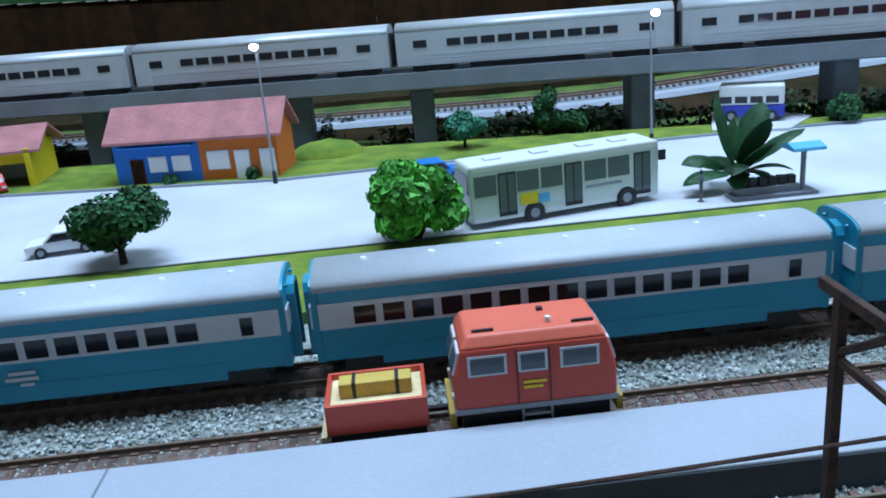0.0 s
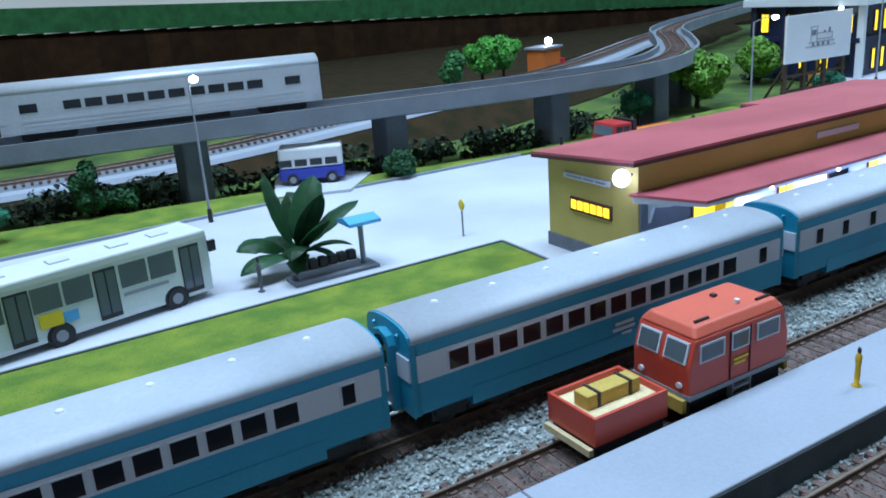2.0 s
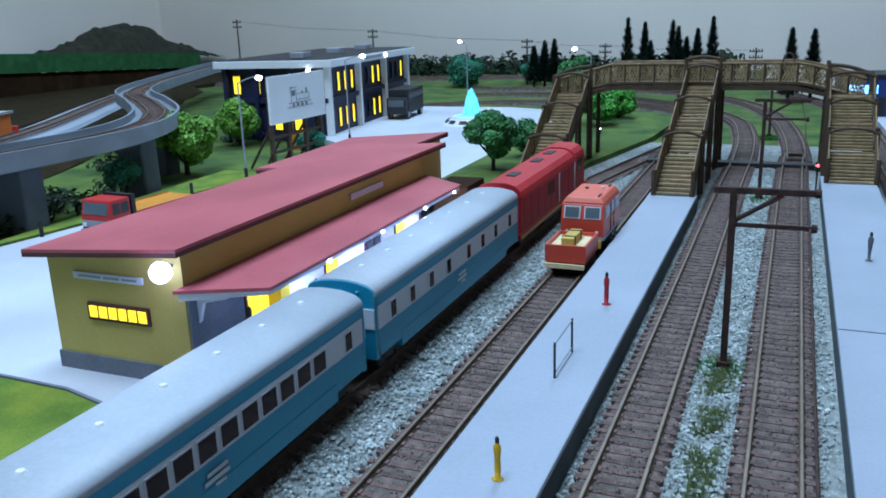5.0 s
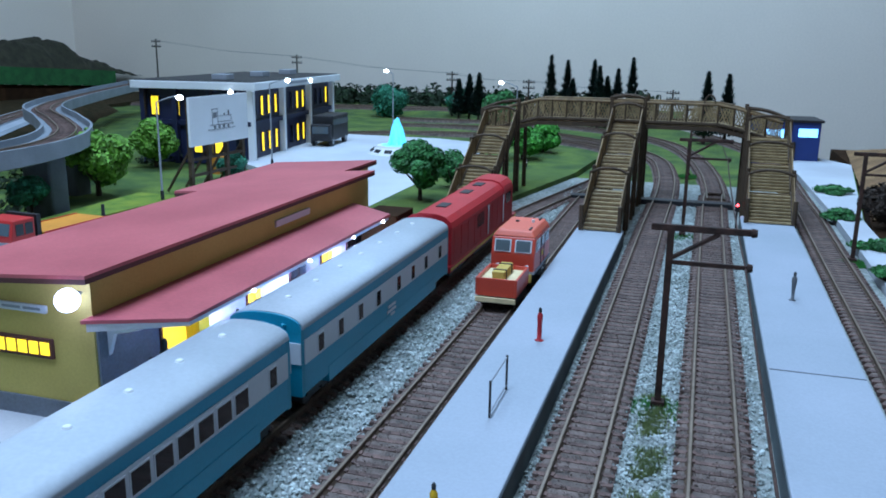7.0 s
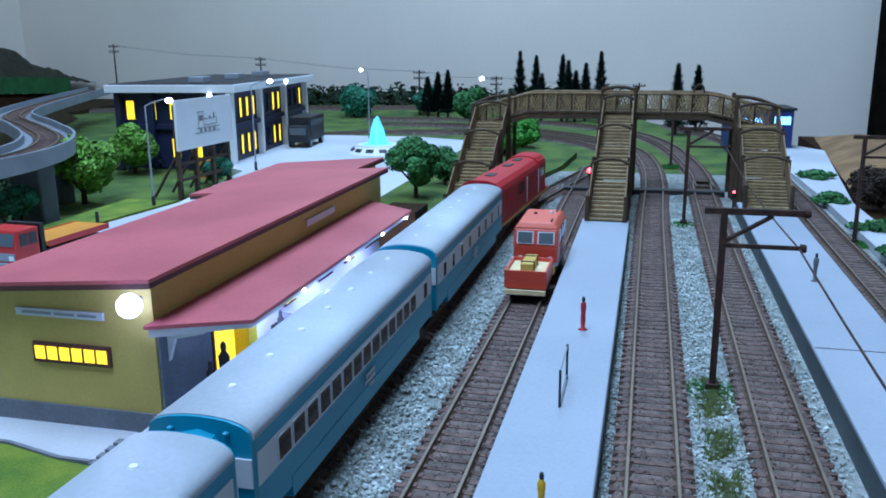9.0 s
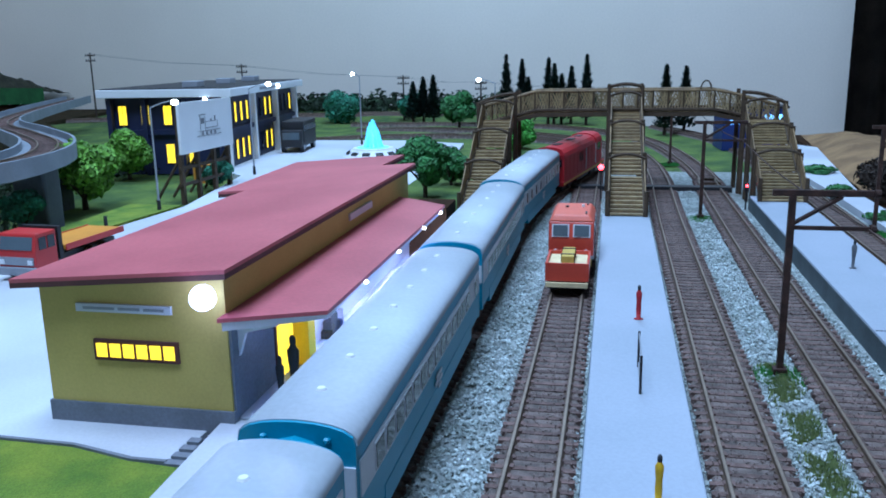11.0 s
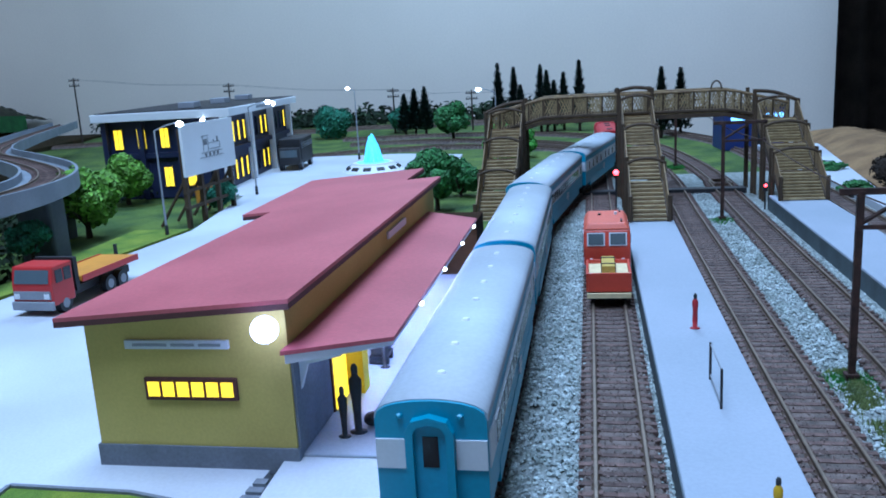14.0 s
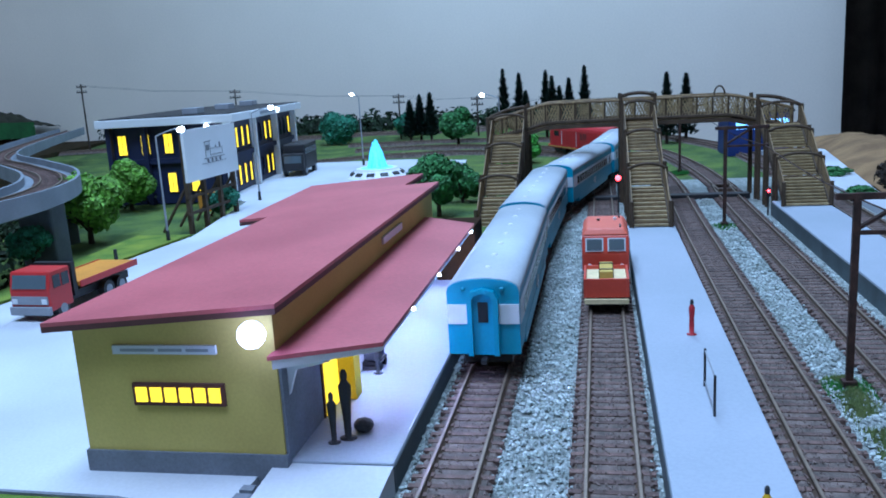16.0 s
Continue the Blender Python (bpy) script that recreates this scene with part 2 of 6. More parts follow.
def prism(poly, axis, a, b, bm=None):
    """A polygon in the two other axes, drawn out from a to b along axis."""
    bm = bm or bmesh.new()

    def put(p, c):
        return {"x": (c, p[0], p[1]), "y": (p[0], c, p[1]), "z": (p[0], p[1], c)}[axis]
    va = [bm.verts.new(put(p, a)) for p in poly]
    vb = [bm.verts.new(put(p, b)) for p in poly]
    bm.faces.new(va)
    bm.faces.new(vb[::-1])
    for i in range(len(poly)):
        j = (i + 1) % len(poly)
        bm.faces.new((va[j], va[i], vb[i], vb[j]))
    bmesh.ops.recalc_face_normals(bm, faces=bm.faces)
    return bm


def sweep(line, profile, bm=None):
    """Draws a closed profile (side offset to the left, height) along a line of (x, y, z)."""
    bm = bm or bmesh.new()
    rings = []
    for i, p in enumerate(line):
        a, b = line[max(i - 1, 0)], line[min(i + 1, len(line) - 1)]
        d = Vector((b[0] - a[0], b[1] - a[1], 0)).normalized()
        side = Vector((-d.y, d.x, 0))
        rings.append([bm.verts.new(Vector(p) + side * u + Vector((0, 0, w))) for u, w in profile])
    n = len(profile)
    for r, s in zip(rings, rings[1:]):
        for i in range(n):
            j = (i + 1) % n
            bm.faces.new((r[i], r[j], s[j], s[i]))
    bm.faces.new(rings[0][::-1])
    bm.faces.new(rings[-1])
    bmesh.ops.recalc_face_normals(bm, faces=bm.faces)
    return bm


def tube(pts, r, seg=6, bm=None):
    """A bent round bar through the points."""
    bm = bm or bmesh.new()
    pts = [Vector(p) for p in pts]
    rings = []
    for i, p in enumerate(pts):
        d = (pts[min(i + 1, len(pts) - 1)] - pts[max(i - 1, 0)]).normalized()
        u = d.orthogonal().normalized() if not rings else (last - d * last.dot(d)).normalized()
        last = u
        w = d.cross(u)
        rings.append([bm.verts.new(p + (u * math.cos(math.tau * k / seg) + w * math.sin(math.tau * k / seg)) * r) for k in range(seg)])
    for a, b in zip(rings, rings[1:]):
        for k in range(seg):
            bm.faces.new((a[k], a[(k + 1) % seg], b[(k + 1) % seg], b[k]))
    bm.faces.new(rings[0][::-1])
    bm.faces.new(rings[-1])
    return bm


def soup(name, verts, faces, material):
    me = bpy.data.meshes.new(name)
    me.from_pydata(verts, [], faces)
    me.materials.append(material)
    return new(name, me)

# ---- lines of the plan ----


def train_line():
    """The line of the first track: straight, a bend to the right, then a wide loop to the left."""
    pts = [(-1.2, 0.0532)]
    x, y, a = -1.2, 0.0532, 0.0
    step = 0.01
    while len(pts) < 420:
        if 0.86 < x < 0.96:
            a -= step * 1.7
        elif x > 1.27 or a > 0.01:
            a += step / 0.29
        x, y = x + step * math.cos(a), y + step * math.sin(a)
        pts.append((x, y))
        if y > 0.50:
            break
    return pts


LINE1 = train_line()
LENGTH1 = [0.0]
for (ax, ay), (bx, by) in zip(LINE1, LINE1[1:]):
    LENGTH1.append(LENGTH1[-1] + math.hypot(bx - ax, by - ay))


def on_line(line, lengths, s):
    s = min(max(s, 0.0), lengths[-1] - 1e-6)
    i = min(int(np.searchsorted(lengths, s, side="right")) - 1, len(line) - 2)
    w = (s - lengths[i]) / (lengths[i + 1] - lengths[i])
    return Vector((line[i][0] * (1 - w) + line[i + 1][0] * w, line[i][1] * (1 - w) + line[i + 1][1] * w, 0))


def smooth_line(pts, step=0.01):
    """A smooth line through a few corner points (Catmull-Rom)."""
    p = [Vector((*q, 0)) for q in pts]
    p = [2 * p[0] - p[1]] + p + [2 * p[-1] - p[-2]]
    out = []
    for i in range(1, len(p) - 2):
        n = max(2, int((p[i + 1] - p[i]).length / step))
        for k in range(n):
            t = k / n
            out.append(tuple((0.5 * ((2 * p[i]) + (p[i + 1] - p[i - 1]) * t + (2 * p[i - 1] - 5 * p[i] + 4 * p[i + 1] - p[i + 2]) * t * t + (3 * p[i] - p[i - 1] - 3 * p[i + 1] + p[i + 2]) * t ** 3))[:2]))
    out.append(tuple(p[-2][:2]))
    return out


def arc_lengths(line):
    out = [0.0]
    for (ax, ay), (bx, by) in zip(line, line[1:]):
        out.append(out[-1] + math.hypot(bx - ax, by - ay))
    return out


VIA = smooth_line([(-1.9, 0.86), (-0.6, 0.655), (-0.13, 0.570), (0.215, 0.505), (0.52, 0.445), (0.69, 0.425), (0.80, 0.440), (0.90, 0.500), (1.00, 0.600), (1.13, 0.735), (1.35, 0.86), (1.75, 1.05)])
VIA_L = arc_lengths(VIA)
VIA_TOP = 0.060

# ---- the room ----
def plain(name, bm, material, label, category, kind="structure"):
    return tagged(link_bm(name, bm, material), label, category, "", kind)


plain("wall_far", box(2.45, 2.55, -2.3, 1.9, -0.9, 1.7), M_WALL, "pale grey plastered room wall behind the layout", "wall")
plain("wall_left", box(-2.4, 2.45, 1.8, 1.9, -0.9, 1.7), M_WALL, "pale grey plastered room side wall", "wall")
plain("wall_right", box(-2.4, 2.45, -2.3, -2.2, -0.9, 1.7), M_WALL, "pale grey plastered room side wall", "wall")
plain("wall_back", box(-2.5, -2.4, -2.3, 1.9, -0.9, 1.7), M_WALL, "pale grey plastered room back wall", "wall")
plain("ceiling", box(-2.5, 2.55, -2.3, 1.9, 1.7, 1.8), M_CEIL, "plain white room ceiling", "ceiling")
plain("floor", box(-2.5, 2.55, -2.3, 1.9, -1.0, -0.9), M_GREY, "grey room floor under the table", "floor")

# ground: one board sheet with soft unevenness
bm = bmesh.new()
bmesh.ops.create_grid(bm, x_segments=150, y_segments=90, size=1.0)
for v in bm.verts:
    x, y = v.co.x * 2.2 + 0.2, v.co.y * 1.15 + 0.6
    y = max(y, -0.251 - 0.1216 * (x - 1.012) if x < 1.415 else min(-0.06, -0.30 + (x - 1.415) * 0.5)) if x > 0.9 else max(y, -0.30)
    h = 0.0
    if y > 0.46 - 0.12 * x:
        h = 0.004 * noise.noise((x * 9, y * 9, 0))
    v.co = (x, y, -0.0065 + h)
ground = plain("ground", bm, M_GRASS_D, "green and brown scatter covered layout ground", "ground")

# curtain in the far corner
bm = bmesh.new()
cols = []
for i in range(61):
    y = -0.575 - i * 0.014
    x = 2.40 + 0.018 * math.sin(i * 1.25)
    cols.append((bm.verts.new((x, y, -0.1)), bm.verts.new((x, y, 1.5))))
for a, b in zip(cols, cols[1:]):
    bm.faces.new((a[0], b[0], b[1], a[1]))
bmesh.ops.solidify(bm, geom=bm.faces[:], thickness=0.004)
tagged(link_bm("curtain", bm, M_CURTAIN, True), "dark brown hanging curtain in heavy folds", "curtain", "", "structure")

# boarded backdrop with its felt edge and wooded hill
back = thing("backdrop_wall", pose(0, 0, 0), "dark brown vertical boards below a green felt edge", "wall", "", "structure")
for i in range(88):
    x = -1.6 + i * 0.0436
    part("board", box(x, x + 0.0434, 1.50, 1.512 + 0.002 * (i % 3), -0.01, 0.126 - 0.048 * x), M_BROWN, back)
part("backing", box(-1.6, 2.236, 1.516, 1.522, -0.01, 0.02), M_BROWN, back)
felt = prism([(-1.6, 0.205), (2.24, 0.0205), (2.24, 0.062), (-1.6, 0.252)], "y", 1.492, 1.56)
part("felt_edge", felt, M_GREENBAND, back, "bright green felt edge strip")
plain("brown_ground", prism([(-1.7, 0.95), (0.3, 0.80), (0.9, 0.86), (1.4, 1.12), (2.3, 1.30), (2.3, 1.50), (-1.7, 1.50)], "z", -0.010, 0.0015), M_EARTH, "bare brown earth before the boarded wall", "ground")

# ---- pavements, lawns and platforms ----
plain("pavement_square", prism([(-0.9, 0.206), (0.4405, 0.206), (0.4605, 0.206), (0.4605, 0.183), (0.52, 0.183), (0.85, 0.185), (1.35, 0.19), (1.46, 0.20), (1.50, 0.30), (1.50, 0.47), (1.20, 0.53), (1.10, 0.40), (0.90, 0.365), (0.70, 0.385), (0.60, 0.400), (0.36, 0.408), (0.12, 0.404), (0.02, 0.40), (-0.22, 0.445), (-0.9, 0.50)], "z", -0.008, 0.0), M_PAVE, "pale blue-white paved station square", "pavement")
plain("lawn_1", prism([(-0.9, 0.1135), (0.4300, 0.1135), (0.432, 0.134), (0.4385, 0.160), (0.4400, 0.2055), (-0.9, 0.2055)], "z", -0.008, 0.0012), M_GRASS, "bright green lawn strip beside the railway", "grass")
plain("lawn_2", prism([(-0.9, 0.502), (-0.22, 0.447), (0.02, 0.402), (0.36, 0.410), (0.60, 0.402), (0.70, 0.387), (0.9, 0.367), (0.9, 0.42), (0.62, 0.41), (0.40, 0.445), (0.10, 0.50), (-0.30, 0.56), (-0.9, 0.66)], "z", -0.008, 0.0015), M_GRASS, "bright green lawn verge under the viaduct", "grass")
plain("lawn_3", prism([(0.80, 0.078), (1.02, 0.070), (1.20, 0.036), (1.34, 0.028), (1.43, 0.10), (1.45, 0.185), (1.35, 0.188), (0.85, 0.183), (0.80, 0.150)], "z", -0.008, 0.0008), M_GRASS_D, "green lawn below the footbridge", "grass")
plain("path_slab", prism([(0.4325, 0.134), (0.4330, 0.1185), (0.4395, 0.1185), (0.4600, 0.1185), (0.4600, 0.2050), (0.4405, 0.2050), (0.4390, 0.160)], "z", -0.008, 0.0016), M_PAVE, "pale concrete path at the station front", "pavement")
plain("platform_1", box(-0.35, 0.862, -0.0530, -0.0167, -0.0078, 0.008, 0.0006), [M_PLATFORM], "long pale island platform between the tracks", "platform")
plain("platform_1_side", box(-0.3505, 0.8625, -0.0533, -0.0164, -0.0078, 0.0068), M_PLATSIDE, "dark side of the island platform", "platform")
plain("platform_2", box(0.02, 0.96, -0.1830, -0.1420, -0.0078, 0.008, 0.0006), M_PLATFORM, "long pale second platform", "platform")
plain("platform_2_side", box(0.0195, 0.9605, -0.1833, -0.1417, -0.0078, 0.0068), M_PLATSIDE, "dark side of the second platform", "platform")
plain("platform_ramp", prism([(0.360, -0.0078), (0.4605, -0.0078), (0.4605, 0.0052), (0.360, 0.0004)], "y", 0.0716, 0.1130), M_PAVE, "pale slab rising to the station platform", "pavement")
plain("station_platform", box(0.461, 0.80, 0.0715, 0.118, -0.0078, 0.006, 0.0006), M_PLATFORM, "pale paved platform in front of the station", "platform")
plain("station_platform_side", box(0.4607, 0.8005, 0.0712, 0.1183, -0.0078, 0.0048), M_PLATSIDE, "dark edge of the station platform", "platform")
plain("side_ground", prism([(0.2, -0.226), (1.05, -0.226), (1.45, -0.216), (1.60, -0.196), (1.415, -0.296), (1.012, -0.248), (0.2, -0.248)], "z", -0.008, 0.001), M_PAVE, "white ground beyond the second platform", "ground")

kerb = thing("kerb", pose(0, 0, 0), "thin dark kerb between lawn and pavement", "kerb", "", "structure")
for k, line in enumerate(([(-0.9, 0.2058, 0.0), (0.4400, 0.2058, 0.0)], [(0.4403, 0.2058, 0.0), (0.4388, 0.160, 0.0), (0.4325, 0.134, 0.0), (0.4325, 0.121, 0.0)], [(0.60, 0.401, 0.0), (0.36, 0.409, 0.0), (0.12, 0.405, 0.0), (0.02, 0.401, 0.0), (-0.22, 0.446, 0.0), (-0.9, 0.501, 0.0)])):
    part("kerb_stone", sweep(line, [(-0.0008, -0.006), (0.0008, -0.006), (0.0008, 0.0022), (-0.0008, 0.0022)]), M_PLINTH if k < 2 else M_PLATFORM, kerb)
for sx, y0, y1 in ((0.0135, -0.0530, -0.0167), (0.288, -0.0530, -0.0167), (0.590, -0.1830, -0.1420)):
    plain("platform_joint", box(sx, sx + 0.0007, y0 + 0.0006, y1 - 0.0006, 0.0070, 0.0083), M_PLINTH, "thin dark joint across the platform", "joint")

# ---- tracks ----
SLEEPER = bmesh.new()
box(-0.0013, 0.0013, -0.0143, 0.0143, -0.0040, -0.0022, 0.0, SLEEPER)
box(-0.0013, 0.0013, -0.0100, -0.0065, -0.0022, -0.0016, 0.0, SLEEPER)
box(-0.0013, 0.0013, 0.0065, 0.0100, -0.0022, -0.0016, 0.0, SLEEPER)
SLEEPER_ME = bpy.data.meshes.new("sleeper")
SLEEPER.to_mesh(SLEEPER_ME)
SLEEPER.free()
SLEEPER_ME.materials.append(M_SLEEPER)


def ramp(x):
    """Height of the far track, climbing between 0.25 and 0.65."""
    u = min(1.0, max(0.0, (x - 0.25) / 0.40))
    return 0.016 + 0.014 * u * u * (3 - 2 * u)


def track(name, line, z, label, sleepers=(0.0, 1.4), bed=True, bed_mat=None):
    """Two rails on sleepers in a ballast bed; the sleepers in a stretch of x are separate pieces."""
    top = thing(name, pose(0, 0, 0), label, "railway track", "", "structure")
    def zf(x):
        return z(x) if callable(z) else z
    pts = [(x, y, zf(x)) for x, y in line]
    for side in (-1, 1):
        c = side * 0.0086
        part("rail", sweep(pts, [(c - 0.0015, -0.0024), (c + 0.0015, -0.0024), (c + 0.0007, -0.0014), (c + 0.0007, 0.0), (c - 0.0007, 0.0), (c - 0.0007, -0.0014)]), M_RAIL, top)
        part("rail_head", sweep(pts, [(c - 0.0005, 0.0), (c + 0.0005, 0.0), (c + 0.0004, 0.00015), (c - 0.0004, 0.00015)]), M_RAILTOP, top)
    if bed:
        part("track_bed", sweep(pts, [(-0.0165, -0.0075), (-0.0120, -0.0025), (0.0120, -0.0025), (0.0165, -0.0075)]), bed_mat or M_BED, top)
    lengths = arc_lengths(line)
    rng = random.Random(5)
    s = 0.003
    rest_v, rest_f = [], []
    while s < lengths[-1] - 0.003:
        p, q = on_line(line, lengths, s - 0.002), on_line(line, lengths, s + 0.002)
        c, d = (p + q) / 2, q - p
        m = pose(c.x, c.y, zf(c.x) + rng.uniform(-0.0001, 0.0001), 0, 0, math.degrees(math.atan2(d.y, d.x)) + rng.uniform(-1.0, 1.0))
        if sleepers[0] < c.x < sleepers[1]:
            ob = new("sleeper", SLEEPER_ME)
            ob.matrix_basis = m
            ob.parent = top
        else:
            k = len(rest_v)
            rest_v += [tuple(m @ v.co) for v in SLEEPER_ME.vertices]
            rest_f += [tuple(k + i for i in f.vertices) for f in SLEEPER_ME.polygons]
        s += 0.0068
    if rest_v:
        ob = soup("sleepers_far", rest_v, rest_f, M_SLEEPER)
        ob.parent = top
        ob["kind"] = "stuff"
    return top


track("track_1", LINE1[::2], 0.0, "brown model railway track along the station platform", (0.2, 1.5))
track("track_2", [(-1.2 + 0.05 * i, 0.0) for i in range(48)] + [(1.22, 0.0)], 0.0, "brown model railway track beside the island platform", (-0.1, 1.2))
LINE3 = smooth_line([(-1.2, -0.0712), (0.5, -0.0712), (0.9, -0.0712), (1.12, -0.073), (1.27, -0.066), (1.40, -0.046), (1.53, 0.014), (1.64, 0.11), (1.71, 0.22), (1.74, 0.33), (1.72, 0.45)])
track("track_3", LINE3, 0.0, "brown model railway track curving away past the footbridge", (0.2, 1.5))
track("track_4", smooth_line([(-1.2, -0.1196), (0.9, -0.1196), (1.1, -0.124), (1.3, -0.114), (1.5, -0.085), (1.65, -0.03), (1.78, 0.08), (1.85, 0.25), (1.85, 0.5)]), 0.0, "brown model railway track along the second platform", (0.3, 1.45))
track("track_5", smooth_line([(-1.2, -0.2045), (0.7, -0.2045), (1.1, -0.2045), (1.5, -0.190), (1.8, -0.10)]), 0.0, "brown model railway track behind the second platform", (0.45, 1.1))
track("track_6", smooth_line([(-1.6, 0.80), (-0.13, 0.64), (0.5, 0.60), (0.9, 0.72), (1.3, 0.95), (1.75, 1.2)]), ramp, "far raised track behind the viaduct", (0.0, 0.9), bed_mat=M_CONC)
LINE6 = smooth_line([(-1.6, 0.80), (-0.13, 0.64), (0.5, 0.60), (0.9, 0.72), (1.3, 0.95), (1.75, 1.2)])
plain("embankment", sweep([(x, y, ramp(x)) for x, y in LINE6], [(-0.075, -0.036), (-0.034, -0.0105), (0.034, -0.0105), (0.08, -0.036)]), M_EARTH, "brown earth embankment of the far track", "embankment")
plain("track_slab", sweep([(x, y, ramp(x)) for x, y in LINE6], [(-0.036, -0.0106), (-0.033, -0.0062), (0.033, -0.0062), (0.036, -0.0106)]), M_PLATFORM, "pale worn slab under the far track", "slab")
for k in range(2):
    track("track_%d" % (7 + k), smooth_line([(2.24 - k * 0.06, -0.03), (2.20 - k * 0.06, 0.3), (2.10 - k * 0.05, 0.9), (1.95, 1.3)]), 0.0, "far railway track along the room wall", (3, 4))

# loose stones between the tracks
def stones(name, zones, label, size=(0.0006, 0.0015), seed=3, material=None):
    rng = np.random.RandomState(seed)
    base = np.array([(1, 0, 0), (-1, 0, 0), (0, 1, 0), (0, -1, 0), (0, 0, 1), (0, 0, -1)], float)
    tri = [(0, 2, 4), (2, 1, 4), (1, 3, 4), (3, 0, 4), (2, 0, 5), (1, 2, 5), (3, 1, 5), (0, 3, 5)]
    verts, faces = [], []
    for x0, x1, y0, y1, z, n in zones:
        for i in range(n):
            r = rng.uniform(*size)
            a, b = rng.uniform(0, 6.28), rng.uniform(-0.6, 0.6)
            ca, sa, cb, sb = math.cos(a), math.sin(a), math.cos(b), math.sin(b)
            rot = np.array([[ca, -sa, 0], [sa, ca, 0], [0, 0, 1]]) @ np.array([[cb, 0, sb], [0, 1, 0], [-sb, 0, cb]])
            shape = base * rng.uniform(0.55, 1.15, (6, 1)) * np.array([1.0, 0.85, 0.7]) * r
            c = np.array([rng.uniform(x0, x1), rng.uniform(y0, y1), z + rng.uniform(-0.0006, 0.0008)])
            k = len(verts)
            verts += [tuple(v) for v in shape @ rot.T + c]
            faces += [(k + p, k + q, k + s) for p, q, s in tri]
    return tagged(soup(name, verts, faces, material or M_STONE), label, "ballast", "", "stuff")


stones("ballast_stones", [(-0.35, 0.95, 0.0165, 0.0375, -0.0036, 11500), (0.95, 1.15, 0.016, 0.030, -0.0032, 500), (0.30, 0.62, 0.0655, 0.0705, -0.0036, 500), (0.2, 1.1, -0.0560, -0.0535, -0.0042, 450), (0.2, 1.05, -0.1040, -0.0870, -0.0038, 6500), (0.3, 1.0, -0.0166, -0.0145, -0.0042, 300), (-0.2, 0.3, 0.068, 0.076, -0.004, 400), (0.3, 0.95, -0.1405, -0.1360, -0.0042, 500)], "pale grey loose ballast stones between the tracks")
stones("sleeper_end_stones", [(0.22, 1.0, yc + e * 0.0143 - 0.0026, yc + e * 0.0143 + 0.0026, -0.0040, 1500) for yc in (0.0532, 0.0, -0.0712, -0.1196) for e in (-1, 1)], "pale stones heaped at the sleeper ends", (0.0006, 0.0012), 23)
stones("sleeper_bay_stones", [(-0.35, 0.22, -0.0142, 0.0142, -0.0030, 5200)], "pale fine stones between the sleepers", (0.0005, 0.0010), 17)
stones("track_grit", [(0.25, 1.0, 0.0532 - 0.015, 0.0532 + 0.015, -0.0022, 4500), (0.10, 1.0, -0.015, 0.015, -0.0022, 7500), (0.30, 1.0, -0.086, -0.056, -0.0022, 6000), (0.35, 1.0, -0.1345, -0.1045, -0.0022, 5000)], "brown grit scattered over the sleepers", (0.0003, 0.0008), 9, M_BSTONE)
plain("ballast_bed", box(-1.2, 1.2, -0.225, 0.133, -0.0078, -0.0046), M_BALLAST, "grey fine ballast under the tracks", "ground")
rng = np.random.RandomState(21)
mv, mf = [], []
for i in range(9500):
    bx = 0.20 + 0.37 * math.sqrt(rng.uniform(0, 1))
    by = -0.0957 + rng.normal() * 0.0028
    if noise.noise((bx * 60, by * 90, 1)) < -0.12:
        continue
    dx, dy = rng.uniform(-0.0009, 0.0009, 2)
    k = len(mv)
    mv += [(bx - 0.0005, by, -0.0045), (bx + 0.0005, by + 0.0003, -0.0045), (bx + dx, by + dy, -0.0022 + rng.uniform(0, 0.0014))]
    mf.append((k, k + 1, k + 2))
tagged(soup("moss_strip", mv, mf, M_MOSS), "thin olive moss growing through the ballast", "moss", "", "stuff")

# ---- viaduct ----
via = thing("viaduct", pose(0, 0, 0), "grey concrete model railway viaduct on slab piers", "viaduct", "", "structure")
via_line = [(x, y, VIA_TOP) for x, y in VIA]
part("deck", sweep(via_line, [(-0.024, -0.0105), (-0.024, 0.0035), (-0.0215, 0.0035), (-0.0215, -0.003), (0.0215, -0.003), (0.0215, 0.0035), (0.024, 0.0035), (0.024, -0.0105), (0.018, -0.0125), (-0.018, -0.0125)]), M_CONC, via)
for s in (-0.94, -0.74, -0.55, -0.36, -0.17, 0.03, 0.145, 0.335, 0.497, 0.655, 0.80, 0.90):
    i = min(range(len(VIA)), key=lambda k: abs(VIA[k][0] - s))
    px, py = VIA[i]
    b = box(px - 0.0105, px + 0.0105, py - 0.0150, py + 0.0150, -0.01, 0.0478, 0.0022)
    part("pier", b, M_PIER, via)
track("track_9", VIA, VIA_TOP, "grey track on the viaduct deck", (-0.1, 1.1), bed=False)

# ---- vehicles ----


def hull(profile, x0, x1, bm=None):
    """A body of constant section (y, z) from x0 to x1."""
    return prism(profile, "x", x0, x1, bm)


def bogie(parent, x):
    b = box(x - 0.019, x + 0.019, -0.011, 0.011, 0.003, 0.0085, 0.0006)
    box(x - 0.004, x + 0.004, -0.0125, 0.0125, 0.0045, 0.0095, 0.0, b)
    part("bogie", b, M_DARK, parent)
    for dx in (-0.012, 0.012):
        part("wheelset", wheelset(x + dx), M_DARK, parent)


